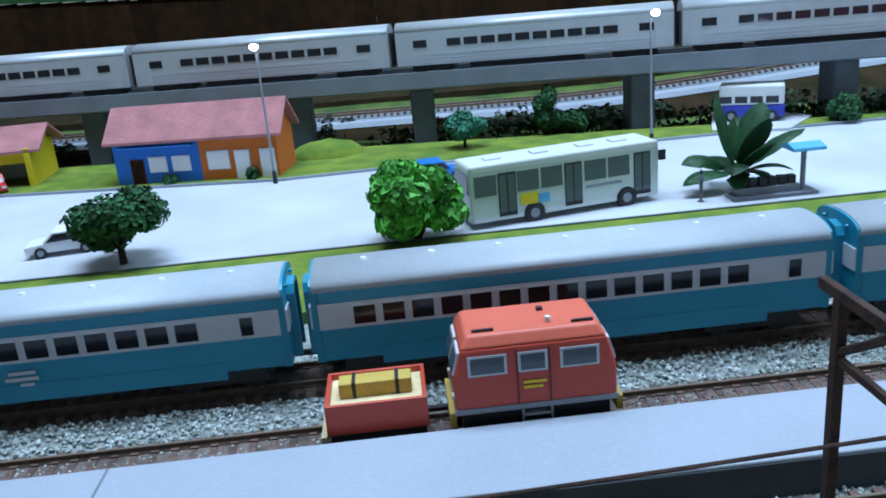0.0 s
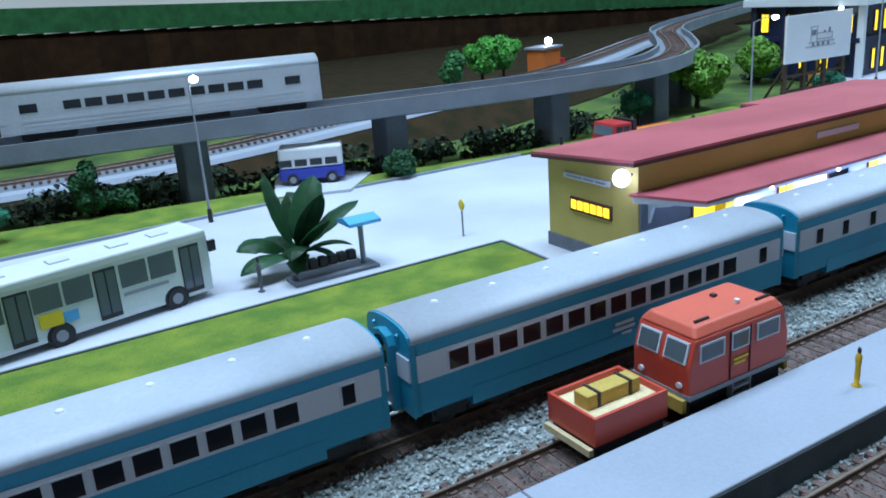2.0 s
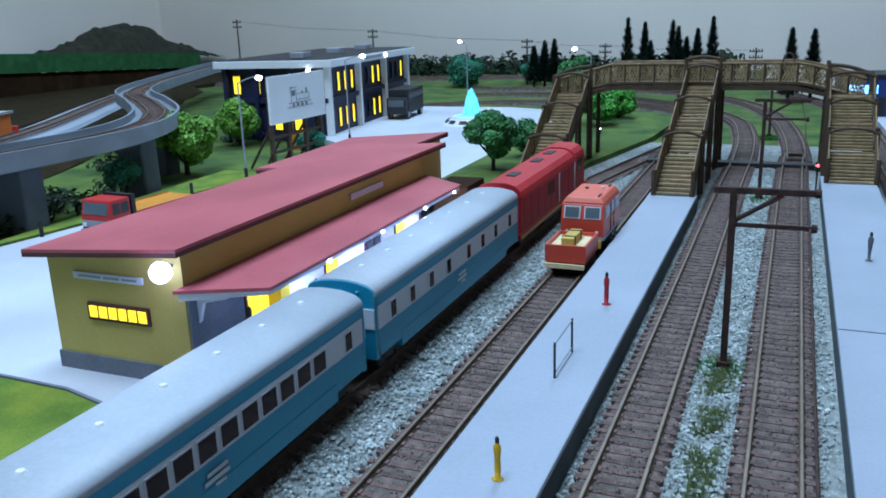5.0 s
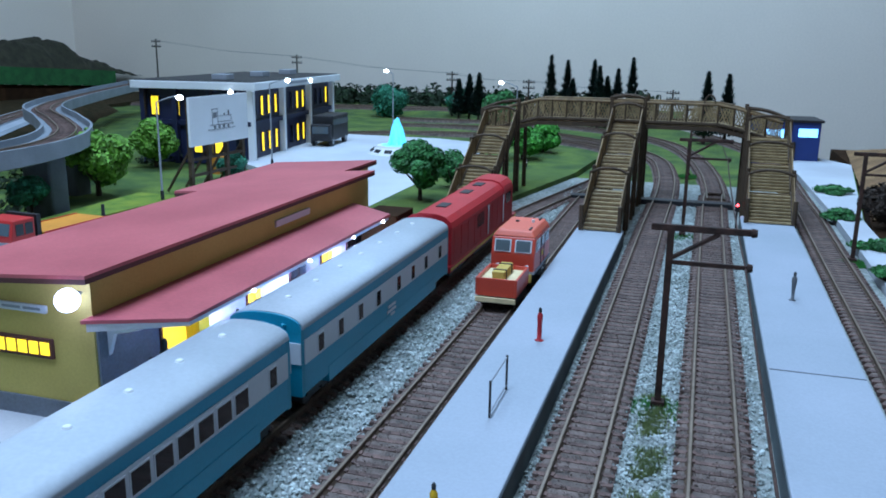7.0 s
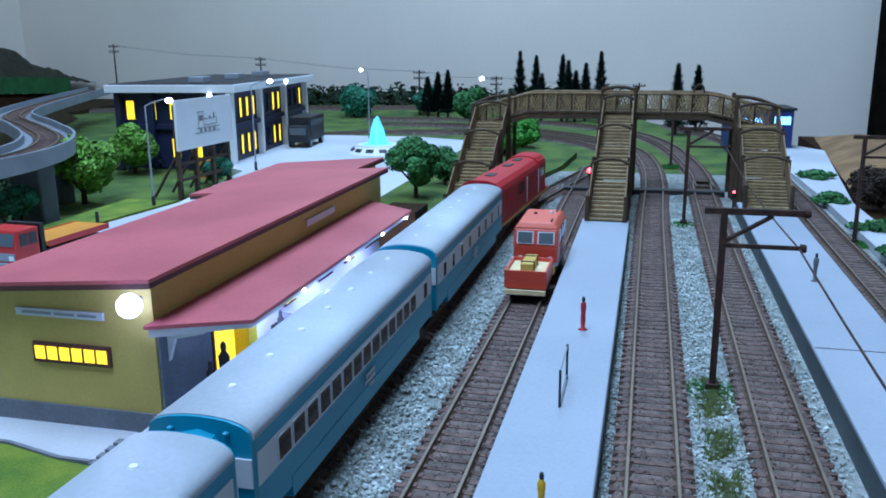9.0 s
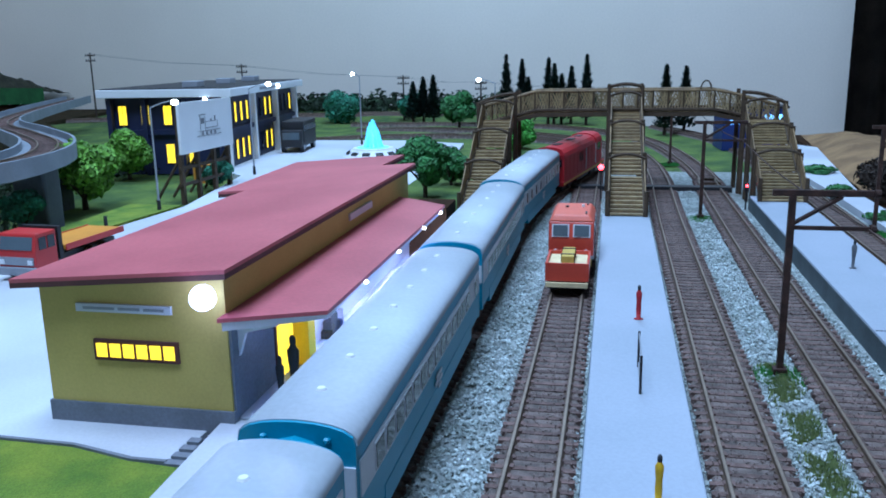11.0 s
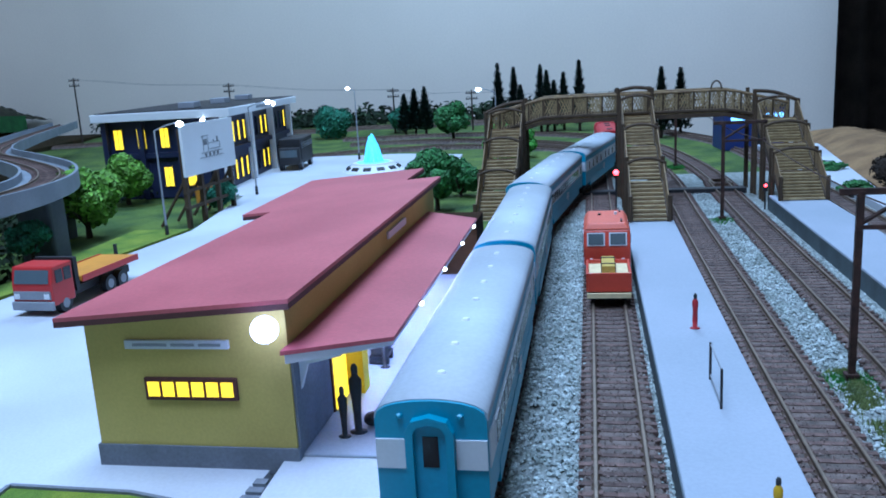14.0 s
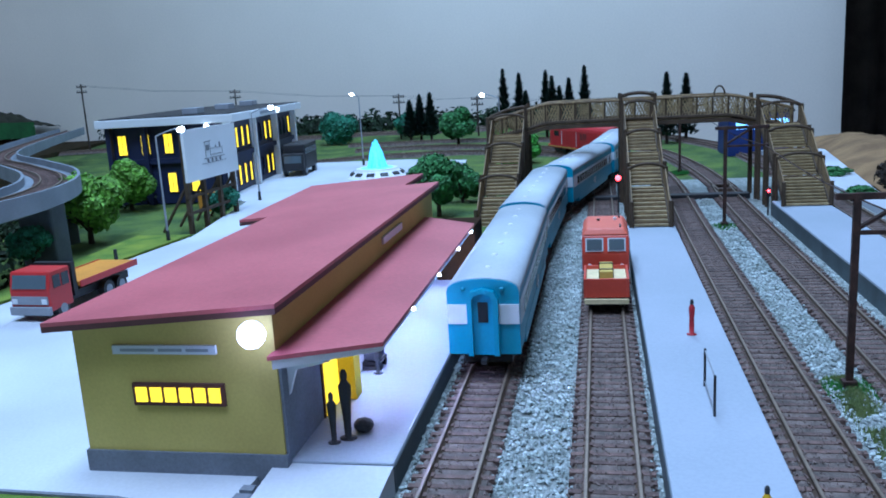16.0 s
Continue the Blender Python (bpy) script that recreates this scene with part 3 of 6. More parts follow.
def wheelset(x):
    b = cyl((x, -0.0095, 0.0053), (x, -0.0072, 0.0053), 0.0052, None, 14)
    cyl((x, 0.0072, 0.0053), (x, 0.0095, 0.0053), 0.0052, None, 14, b)
    cyl((x, -0.0072, 0.0053), (x, 0.0072, 0.0053), 0.001, None, 8, b)
    return b


def roof_arc(hw, z0, z1, n=10, lip=0.0):
    return [(math.cos(math.pi * i / n) * (hw + lip), z0 + math.sin(math.pi * i / n) ** 0.72 * (z1 - z0)) for i in range(n + 1)]


def coach(windows, label):
    """A passenger coach, 0.2 m over the ends, centred on its origin at the rail top."""
    L, hw, fl, ev, top = 0.1, 0.0158, 0.0105, 0.0375, 0.0450
    c = thing("passenger_coach", pose(0, 0, 0), label, "train coach", "coaches of the blue train")
    # body with wide lower skirt, band and upper strip
    sec = [(-hw, fl + 0.001), (-hw + 0.0008, fl), (hw - 0.0008, fl), (hw, fl + 0.001), (hw, ev), (-hw, ev)]
    part("body", hull(sec, -L + 0.004, L - 0.004), M_BLUE, c, "teal blue lower body side")
    skirt = hull([(-hw - 0.0002, 0.0078), (hw + 0.0002, 0.0078), (hw + 0.0002, fl + 0.004), (-hw - 0.0002, fl + 0.004)], -L + 0.026, L - 0.026)
    part("skirt", skirt, M_BLUE, c)
    r = hull(roof_arc(hw, ev, top, 14, 0.0004), -L + 0.0025, L - 0.0025)
    part("roof", r, M_CROOF, c, "pale grey arched roof", True)
    for p in c.children:
        if p.name.startswith("roof"):
            for f in p.data.polygons:
                f.use_smooth = abs(f.normal.x) < 0.5
    for side in (-1, 1):
        y0 = side * hw
        part("band", box(-L + 0.004, L - 0.004, min(y0, y0 + side * 0.0004), max(y0, y0 + side * 0.0004), 0.0225, 0.0318), M_BAND, c, "white band along the windows")
        for wx, ww in windows:
            fr = box(wx - ww / 2 - 0.0006, wx + ww / 2 + 0.0006, min(y0 + side * 0.0003, y0 + side * 0.0007), max(y0 + side * 0.0003, y0 + side * 0.0007), 0.0233, 0.0307)
            w = part("window", fr, M_BAND, c)
            part("pane", box(wx - ww / 2, wx + ww / 2, min(y0 + side * 0.0006, y0 + side * 0.0009), max(y0 + side * 0.0006, y0 + side * 0.0009), 0.0238, 0.0302), M_GLASSD, w)
    for e in (-1, 1):
        x0, x1 = sorted((e * (L - 0.0045), e * (L - 0.0015)))
        part("end_wall", hull([(-hw, fl), (hw, fl), (hw, ev)] + roof_arc(hw, ev, top - 0.0004, 10)[1:-1] + [(-hw, ev)], x0, x1), M_BLUE2, c, "bright blue coach end wall")
        bx = sorted((e * (L - 0.0016), e * (L - 0.0008)))
        for sy in (-1, 1):
            part("end_band", box(bx[0], bx[1], min(sy * 0.0070, sy * 0.0157), max(sy * 0.0070, sy * 0.0157), 0.0232, 0.0312), M_BAND, c)
        gx = sorted((e * (L - 0.0016), e * (L + 0.0016)))
        g = prism([(-0.0068, 0.0105), (-0.0068, 0.0345), (-0.0050, 0.0385), (0.0, 0.0402), (0.0050, 0.0385), (0.0068, 0.0345), (0.0068, 0.0105), (0.0046, 0.0105), (0.0046, 0.0340), (0.0034, 0.0365), (0.0, 0.0376), (-0.0034, 0.0365), (-0.0046, 0.0340), (-0.0046, 0.0105)], "x", gx[0], gx[1])
        part("gangway", g, M_BLUE2, c)
        dx = sorted((e * (L - 0.0016), e * (L - 0.0004)))
        d = part("end_door", box(dx[0], dx[1], -0.0046, 0.0046, 0.0105, 0.0368), M_BLUE, c)
        px = sorted((e * (L - 0.0005), e * (L - 0.0001)))
        part("pane", box(px[0], px[1], -0.0022, 0.0022, 0.024, 0.0325), M_GLASSD, d)
        for sy in (-0.0085, 0.0085):
            part("lamp", ball((e * (L - 0.001), sy, 0.0395), 0.0011, 1), M_BLUE2, c)
        bogie(c, e * 0.070)
        part("coupler", box(*sorted((e * (L - 0.006), e * (L + 0.0042))), -0.0012, 0.0012, 0.0075, 0.0092), M_DARK, c)
    for i in range(7):
        x = -0.078 + i * 0.026
        b = cyl((x, 0, top - 0.0004), (x, 0, top + 0.0008), 0.0017, 0.0011, 12)
        part("roof_vent", b, M_WHITE, c)
    part("underframe", box(-0.088, 0.088, -0.0125, 0.0125, 0.0062, 0.0104), M_DARK, c)
    for x0, x1 in ((-0.030, -0.004), (0.006, 0.034)):
        part("underframe_box", box(x0, x1, -0.011, 0.011, 0.0042, 0.0095, 0.0005), M_DARK, c)
    for y in (-1, 1):
        yy = sorted((y * (hw + 0.0003), y * (hw + 0.0007)))
        b = box(-0.006, 0.006, yy[0], yy[1], 0.0160, 0.0172)
        box(-0.0045, 0.0055, yy[0], yy[1], 0.0182, 0.0194, 0.0, b)
        box(-0.001, 0.004, yy[0], yy[1], 0.0140, 0.0150, 0.0, b)
        part("emblem", b, M_BAND, c, "small white emblem of slanted bars")
    # body height over the floor line
    for ob in c.children_recursive:
        for v in ob.data.vertices:
            if v.co.z > fl:
                v.co.z = fl + (v.co.z - fl) * 1.09 if v.co.z < 0.0320 else 0.0339 + (v.co.z - 0.0320) * 0.82
    return c


SEATS = [(-0.079 + i * 0.01085, 0.0080) for i in range(14)] + [(0.084, 0.0046)]
coach_first = coach(SEATS, "teal blue coach with white window band and grey roof")
coaches = [coach_first]
for k in range(2):
    coaches.append(copy_thing(coach_first, pose(0, 0, 0)))
coaches.append(coach([(-0.082, 0.0046), (-0.062, 0.0044), (-0.040, 0.0044), (-0.018, 0.0044), (0.010, 0.0044), (0.032, 0.0044), (0.054, 0.0044), (0.080, 0.0046)], "teal blue baggage coach with few small windows"))


def locomotive():
    L, hw = 0.095, 0.0155
    c = thing("diesel_locomotive", pose(0, 0, 0), "deep red diesel locomotive with full-width body", "locomotive")
    part("frame", box(-L, L, -hw, hw, 0.0085, 0.0125, 0.0005), M_LOCO, c)

    def section(h, w):
        return [(-w, 0.0125), (w, 0.0125), (w, h - 0.0085), (w * 0.93, h - 0.0050), (w * 0.72, h - 0.0018), (w * 0.35, h), (-w * 0.35, h), (-w * 0.72, h - 0.0018), (-w * 0.93, h - 0.0050), (-w, h - 0.0085)]
    part("hood", hull(section(0.0445, 0.0150), -L + 0.003, 0.050), M_LOCO, c)
    part("cab", hull(section(0.0455, 0.0153), 0.0505, 0.080), M_LOCO, c)
    nose = hull(section(0.0440, 0.0150), 0.0805, L - 0.001)
    for v in nose.verts:
        if v.co.x > 0.09:
            v.co.y *= 0.80
            v.co.z = 0.0125 + (v.co.z - 0.0125) * 0.86
    part("nose", nose, M_LOCO, c)
    lip = [(y, z) for y, z in section(0.0453, 0.0158) if z > 0.03]
    part("roof_edge", hull(lip, -L + 0.0015, -L + 0.0030), M_LOCO, c)
    for side in (-1, 1):
        yy = sorted((side * 0.0149, side * 0.0152))
        for i in range(8):
            x = -0.086 + i * 0.0165
            part("panel", box(x, x + 0.0150, yy[0], yy[1], 0.0150, 0.0345), M_LOCO, c)
        for i in range(7):
            part("grille", box(-0.030 + i * 0.0028, -0.0285 + i * 0.0028, *sorted((side * 0.0151, side * 0.0154)), 0.0240, 0.0335), M_FASCIA, c)
        for x in (-0.0005, 0.0465):
            part("handrail", cyl((x, side * 0.0158, 0.0140), (x, side * 0.0158, 0.0350), 0.0004, None, 6), M_BAND, c, "thin pale grab rail")
        yy = sorted((side * (hw + 0.0001), side * (hw + 0.0004)))
        part("stripe", box(-L + 0.001, L - 0.001, yy[0], yy[1], 0.0098, 0.0112), M_CRATE, c, "yellow side stripe")
        part("cab_window", box(0.056, 0.072, *sorted((side * 0.0152, side * 0.0156)), 0.0265, 0.0345), M_GLASSD, c)
    for sy in (-0.0085, 0.0085):
        part("end_window", box(-L + 0.0012, -L + 0.0022, sy - 0.0045, sy + 0.0045, 0.0265, 0.0340), M_GLASSD, c)
    for x in (-0.060, -0.005, 0.030):
        part("exhaust", box(x - 0.007, x + 0.007, -0.0035, 0.0035, 0.0442, 0.0452, 0.0003), M_DARK, c)
    for x in (-0.062, 0.062):
        bogie(c, x)
    part("fuel_tank", box(-0.028, 0.028, -0.0125, 0.0125, 0.0038, 0.0088, 0.001), M_DARK, c)
    return c


loco = locomotive()


def railcar():
    """A short red inspection railcar."""
    c = thing("railcar", pose(0.1500, 0, 0), "orange-red inspection railcar standing on the track", "railcar")
    hw, L = 0.0136, 0.0262
    body = prism([(-L, 0.0085), (L, 0.0085), (L, 0.0220), (L - 0.0030, 0.0345), (-L + 0.0030, 0.0345), (-L, 0.0220)], "y", -hw, hw)
    bmesh.ops.bevel(body, geom=[e for e in body.edges], offset=0.0008, segments=2, affect="EDGES", profile=0.5)
    part("body", body, M_RED, c)
    rf = prism([(-L + 0.0026, 0.0345), (L - 0.0026, 0.0345), (L - 0.0050, 0.0392), (-L + 0.0050, 0.0392)], "y", -hw, hw)
    for v in rf.verts:
        if v.co.z > 0.037:
            v.co.y *= 0.80
    bmesh.ops.bevel(rf, geom=[e for e in rf.edges], offset=0.0012, segments=3, affect="EDGES", profile=0.5)
    part("roof", rf, M_REDTOP, c, "lighter orange-red roof")
    part("sill", box(-L - 0.0003, L + 0.0003, -hw - 0.0004, hw + 0.0004, 0.0078, 0.0100), M_GREY, c, "grey sill beam")
    for side in (-1, 1):
        for x0, x1 in ((-0.0215, -0.0090), (-0.0055, 0.0040), (0.0080, 0.0205)):
            yy = sorted((side * (hw - 0.0002), side * (hw + 0.0004)))
            w = part("window", box(x0, x1, yy[0], yy[1], 0.0235, 0.0318), M_BAND, c)
            yy = sorted((side * (hw + 0.0003), side * (hw + 0.0006)))
            part("pane", box(x0 + 0.0009, x1 - 0.0009, yy[0], yy[1], 0.0244, 0.0309), M_GLASSG, w)
        yy = sorted((side * (hw + 0.0001), side * (hw + 0.0004)))
        b = box(-0.0040, 0.0035, yy[0], yy[1], 0.0185, 0.0197)
        box(-0.0040, 0.0022, yy[0], yy[1], 0.0164, 0.0176, 0.0, b)
        part("inscription", b, M_SIGNY, c, "two small yellow bars of writing")
        for dx in (-0.0058, 0.0046):
            part("door_seam", box(dx - 0.0002, dx + 0.0002, yy[0] - 0.0001, yy[1], 0.0102, 0.0330), M_FASCIA, c)
        st = box(-0.0050, 0.0050, *sorted((side * 0.0115, side * 0.0146)), 0.0012, 0.0018)
        box(-0.0050, 0.0050, *sorted((side * 0.0115, side * 0.0146)), 0.0046, 0.0052, 0.0, st)
        box(-0.0050, -0.0044, *sorted((side * 0.0118, side * 0.0146)), 0.0012, 0.0080, 0.0, st)
        box(0.0044, 0.0050, *sorted((side * 0.0118, side * 0.0146)), 0.0012, 0.0080, 0.0, st)
        part("step", st, M_GREY, c)
    for e in (-1, 1):
        for sy in (-1, 1):
            m = Matrix.Translation((e * (L - 0.00135), 0, 0.0283)) @ Matrix.Rotation(-e * math.atan(0.0030 / 0.0125), 4, "Y")
            b = box(-0.0003, 0.0006, *sorted((sy * 0.0012, sy * 0.0116)), -0.0048, 0.0046) if e > 0 else box(-0.0006, 0.0003, *sorted((sy * 0.0012, sy * 0.0116)), -0.0048, 0.0046)
            bmesh.ops.transform(b, matrix=m, verts=b.verts)
            w = part("end_window", b, M_BAND, c)
            b = box(-0.0003, 0.0009, *sorted((sy * 0.0020, sy * 0.0108)), -0.0040, 0.0038) if e > 0 else box(-0.0009, 0.0003, *sorted((sy * 0.0020, sy * 0.0108)), -0.0040, 0.0038)
            bmesh.ops.transform(b, matrix=m, verts=b.verts)
            part("pane", b, M_GLASSG, w)
        part("headlight", cyl((e * (L - 0.0002), 0.0092, 0.0135), (e * (L + 0.0008), 0.0092, 0.0135), 0.0013, None, 10), M_WHITE, c)
        part("headlight", cyl((e * (L - 0.0002), -0.0092, 0.0135), (e * (L + 0.0008), -0.0092, 0.0135), 0.0013, None, 10), M_WHITE, c)
        part("buffer_beam", box(*sorted((e * L, e * (L + 0.0020))), -0.0125, 0.0125, 0.0060, 0.0080), M_CRATE, c, "worn yellow buffer beam")
        part("wheelset", wheelset(e * 0.0165), M_DARK, c)
    part("roof_rail", box(-0.019, -0.012, -0.0092, -0.0082, 0.0388, 0.0402), M_DARK, c)
    part("roof_rail", box(0.0130, 0.0200, -0.0092, -0.0082, 0.0388, 0.0402), M_DARK, c)
    part("roof_lamp", cyl((0.0060, -0.0060, 0.039), (0.0060, -0.0060, 0.0412), 0.0010, None, 10), M_WHITE, c)
    part("roof_vent", box(0.0040, 0.0060, 0.003, 0.005, 0.0390, 0.0404), M_DARK, c)
    part("underframe", box(-0.024, 0.024, -0.0120, 0.0120, 0.0028, 0.0080), M_DARK, c)
    for ob in c.children_recursive:
        for v in ob.data.vertices:
            if v.co.z >= 0.0075 and not ob.name.startswith("wheelset"):
                v.co.z = 0.0105 + (v.co.z - 0.0075) * 0.83
            elif ob.name.startswith("step"):
                v.co.z += 0.0038
    return c


red_railcar = railcar()


def trailer():
    c = thing("flat_trailer_wagon", pose(0.0985, 0, 0), "red open trailer wagon with sand and strapped crates", "wagon")
    L, hw, z0, z1 = 0.0165, 0.0122, 0.0075, 0.0180
    for y in (-1, 1):
        part("side_board", box(-L, L, *sorted((y * (hw - 0.0013), y * hw)), z0, z1, 0.0002), M_RED, c)
    for x in (-1, 1):
        part("end_board", box(*sorted((x * (L - 0.0013), x * L)), -hw + 0.0013, hw - 0.0013, z0, z1, 0.0002), M_RED, c)
    part("load", box(-L + 0.0014, L - 0.0014, -hw + 0.0014, hw - 0.0014, z0 + 0.001, z1 - 0.0022), M_SAND, c, "pale sand coloured load floor")
    part("crate", box(-0.0120, 0.0120, -0.0036, 0.0036, z1 - 0.0022, z1 + 0.0030, 0.0004), M_CRATE, c, "long yellow crate")
    for x in (-0.0070, 0.0072):
        part("strap", box(x - 0.0006, x + 0.0006, -0.0040, 0.0040, z1 - 0.0021, z1 + 0.0034), M_DARK, c)
    part("buffer_plate", box(-L - 0.0022, -L - 0.0004, -0.0118, 0.0118, 0.0044, 0.0070), M_SAND, c, "yellow end buffer plate")
    part("underframe", box(-L + 0.001, L - 0.001, -0.0110, 0.0110, 0.0030, 0.0076), M_DARK, c)
    for x in (-0.0095, 0.0095):
        part("wheelset", wheelset(x), M_DARK, c)
    part("drawbar", box(L, L + 0.0085, -0.0010, 0.0010, 0.0060, 0.0075), M_DARK, c)
    return c


red_trailer = trailer()


def silver_coach():
    L, hw = 0.1195, 0.0155
    c = thing("stainless_coach", pose(0, 0, 0), "silver stainless steel coach on the viaduct", "train coach", "silver train coaches")
    part("body", hull([(-hw, 0.0085), (hw, 0.0085), (hw, 0.0375), (-hw, 0.0375)], -L, L), M_SILVER, c)
    r = part("roof", hull(roof_arc(hw, 0.0375, 0.0455, 12), -L, L), M_SILVER, c)
    for f in r.data.polygons:
        f.use_smooth = abs(f.normal.x) < 0.5
    for side in (-1, 1):
        for k in range(3):
            yy = sorted((side * hw, side * (hw + 0.0003)))
            part("flute", box(-L, L, yy[0], yy[1], 0.0105 + k * 0.0032, 0.0120 + k * 0.0032), M_SILVER, c)
        yy = sorted((side * hw, side * (hw + 0.0004)))
        for i in range(14):
            x = -0.098 + i * 0.0150
            if i in (1, 12):
                continue
            part("window", box(x - 0.0061, x + 0.0061, yy[0], yy[1], 0.0238, 0.0302), M_GLASSD, c)
        for x in (-0.1085, 0.1085):
            part("door", box(x - 0.0042, x + 0.0042, yy[0], yy[1] + 0.0001, 0.0092, 0.0350), M_SILVER, c)
    for x in (-0.088, 0.088):
        bogie(c, x)
    part("underframe_box", box(-0.055, 0.045, -0.011, 0.011, 0.0035, 0.0088), M_DARK, c)
    for e in (-1, 1):
        part("gangway", box(*sorted((e * L, e * (L + 0.0025))), -0.0070, 0.0070, 0.0090, 0.0370), M_DARK, c)
    return c


silver = [silver_coach()]
for k in range(3):
    silver.append(copy_thing(silver[0], pose(0, 0, 0)))

# ---- the station ----


def station():
    st = thing("station_building", pose(0, 0, 0), "ochre yellow station with red mono-pitch roof and lit windows", "station")
    x0, x1, y0, y1 = 0.458, 0.728, 0.108, 0.181
    wall = prism([(y1, 0.0), (y1, 0.0545), (y0, 0.0600), (y0, 0.0)], "x", x0, x1)
    part("wall", wall, M_YELLOW, st)
    part("wall", prism([(0.203, 0.0), (0.203, 0.0528), (0.130, 0.0584), (0.130, 0.0)], "x", x1, 0.785), M_YELLOW, st)
    part("plinth", box(x0 - 0.0009, x1, y0 - 0.0008, y1 + 0.0008, 0.0, 0.0095), M_PLINTH, st, "grey painted plinth")

    def roof_z(y):
        return 0.0558 + (0.187 - y) * 0.075
    plan = [(0.4505, 0.187), (0.4505, 0.1035), (0.732, 0.1035), (0.732, 0.126), (0.792, 0.126), (0.792, 0.210), (0.650, 0.204), (0.650, 0.187)]
    for nm, lo, hi, m in (("roof", 0.0008, 0.0022, M_ROOF), ("fascia", -0.0012, 0.0008, M_FASCIA)):
        b = bmesh.new()
        va = [b.verts.new((x, y, roof_z(y) + lo)) for x, y in plan]
        vb = [b.verts.new((x, y, roof_z(y) + hi)) for x, y in plan]
        b.faces.new(va[::-1])
        b.faces.new(vb)
        for i in range(len(plan)):
            j = (i + 1) % len(plan)
            b.faces.new((va[i], va[j], vb[j], vb[i]))
        bmesh.ops.recalc_face_normals(b, faces=b.faces)
        part(nm, b, m, st, "red sheet roof" if nm == "roof" else "dark roof edge")
    # canopy over the platform
    ca = prism([(0.1085, 0.0448), (0.1085, 0.0463), (0.0750, 0.0450), (0.0750, 0.0435)], "x", 0.452, 0.706)
    for v in ca.verts:
        if v.co.y < 0.09:
            v.co.x = 0.471 if v.co.x < 0.5 else 0.686
    part("canopy", ca, M_ROOF, st, "red sheet platform canopy")
    sf = prism([(0.1078, 0.0412), (0.1078, 0.0446), (0.0758, 0.0433), (0.0758, 0.0415)], "x", 0.4540, 0.7045)
    for v in sf.verts:
        if v.co.y < 0.09:
            v.co.x = 0.4722 if v.co.x < 0.5 else 0.6850
    part("canopy_soffit", sf, M_WHITE, st, "white canopy soffit and fascia")
    for x in (0.4640, 0.600, 0.690):
        part("bracket", prism([(0.1078, 0.026), (0.1078, 0.0404), (0.092, 0.0404), (0.104, 0.0375)], "x", x, x + 0.0022), M_WHITE, st)
    # front window with six lit panes
    w = part("front_window", box(x0 - 0.0012, x0 + 0.0005, 0.127, 0.1605, 0.0268, 0.0348), M_FASCIA, st, "dark framed strip window")
    for i in range(6):
        yc = 0.1305 + i * 0.00535
        part("pane", box(x0 - 0.0015, x0 - 0.0005, yc - 0.0021, yc + 0.0021, 0.0282, 0.0334), M_LIT, w, "yellow lit pane")
    s = part("name_board", box(x0 - 0.0012, x0, 0.1285, 0.1660, 0.0452, 0.0482), M_BAND, st, "white name board with one grey line")
    for a, b in ((0.1310, 0.1390), (0.1405, 0.1490), (0.1505, 0.1630)):
        part("writing", box(x0 - 0.0014, x0 - 0.0011, a, b, 0.0462, 0.0472), M_GREY, s)
    part("wall_lamp", ball((0.4510, 0.1125, 0.0540), 0.0045, 3), M_LEDG, st, "glaring white wall lamp")
    part("lamp_arm", box(0.4535, 0.4595, 0.1117, 0.1133, 0.0545, 0.0555), M_GREY, st)
    # platform side under the canopy
    yf = y0 - 0.0006
    # canopy shade on this wall stretch is put into its grey colour
    part("side_panel", box(0.4590, 0.4955, yf - 0.0004, y0 + 0.0002, 0.0095, 0.0402), M_PLINTH, st, "side wall with the canopy shade put in as grey")
    part("side_panel", box(0.5230, 0.7270, yf - 0.0004, y0 + 0.0002, 0.0060, 0.0402), M_WHITE, st, "white platform side wall")
    d = part("door", box(0.4960, 0.5225, yf - 0.0010, y0 + 0.0002, 0.0060, 0.0345), M_FASCIA, st, "open lit door")
    part("door_light", box(0.4972, 0.5130, yf - 0.0014, yf - 0.0006, 0.0066, 0.0338), M_LIT, d, "bright yellow lit doorway")
    part("door_leaf", box(0.5135, 0.5215, yf - 0.0080, yf - 0.0010, 0.0066, 0.0338), M_HYELLOW, d)
    for a, b, m in ((0.566, 0.580, M_LIT), (0.612, 0.632, M_GLASSD), (0.652, 0.668, M_LIT), (0.690, 0.716, M_GLASSD)):
        w = part("window", box(a, b, yf - 0.0012, y0 + 0.0002, 0.0180, 0.0330), M_FASCIA, st)
        for k in range(2):
            c = a + 0.0012 + k * ((b - a) / 2 - 0.0004)
            part("pane", box(c, c + (b - a) / 2 - 0.0018, yf - 0.0016, yf - 0.0008, 0.0192, 0.0318), m, w)
    part("plaque", box(0.600, 0.640, y0 - 0.0012, y0 - 0.0001, 0.0515, 0.0550), M_BAND, st, "long white name plaque above the canopy")
    for lx in (0.53, 0.60, 0.67):
        part("canopy_lamp", cyl((lx, 0.098, 0.0372), (lx, 0.098, 0.0405), 0.0022, 0.0012, 10), M_LEDG, st, "bright canopy lamp")
    for lx in (0.520, 0.575, 0.630, 0.675):
        part("edge_lamp", ball((lx, 0.0752, 0.0422), 0.0009, 1), M_LAMPW, st)
    return st


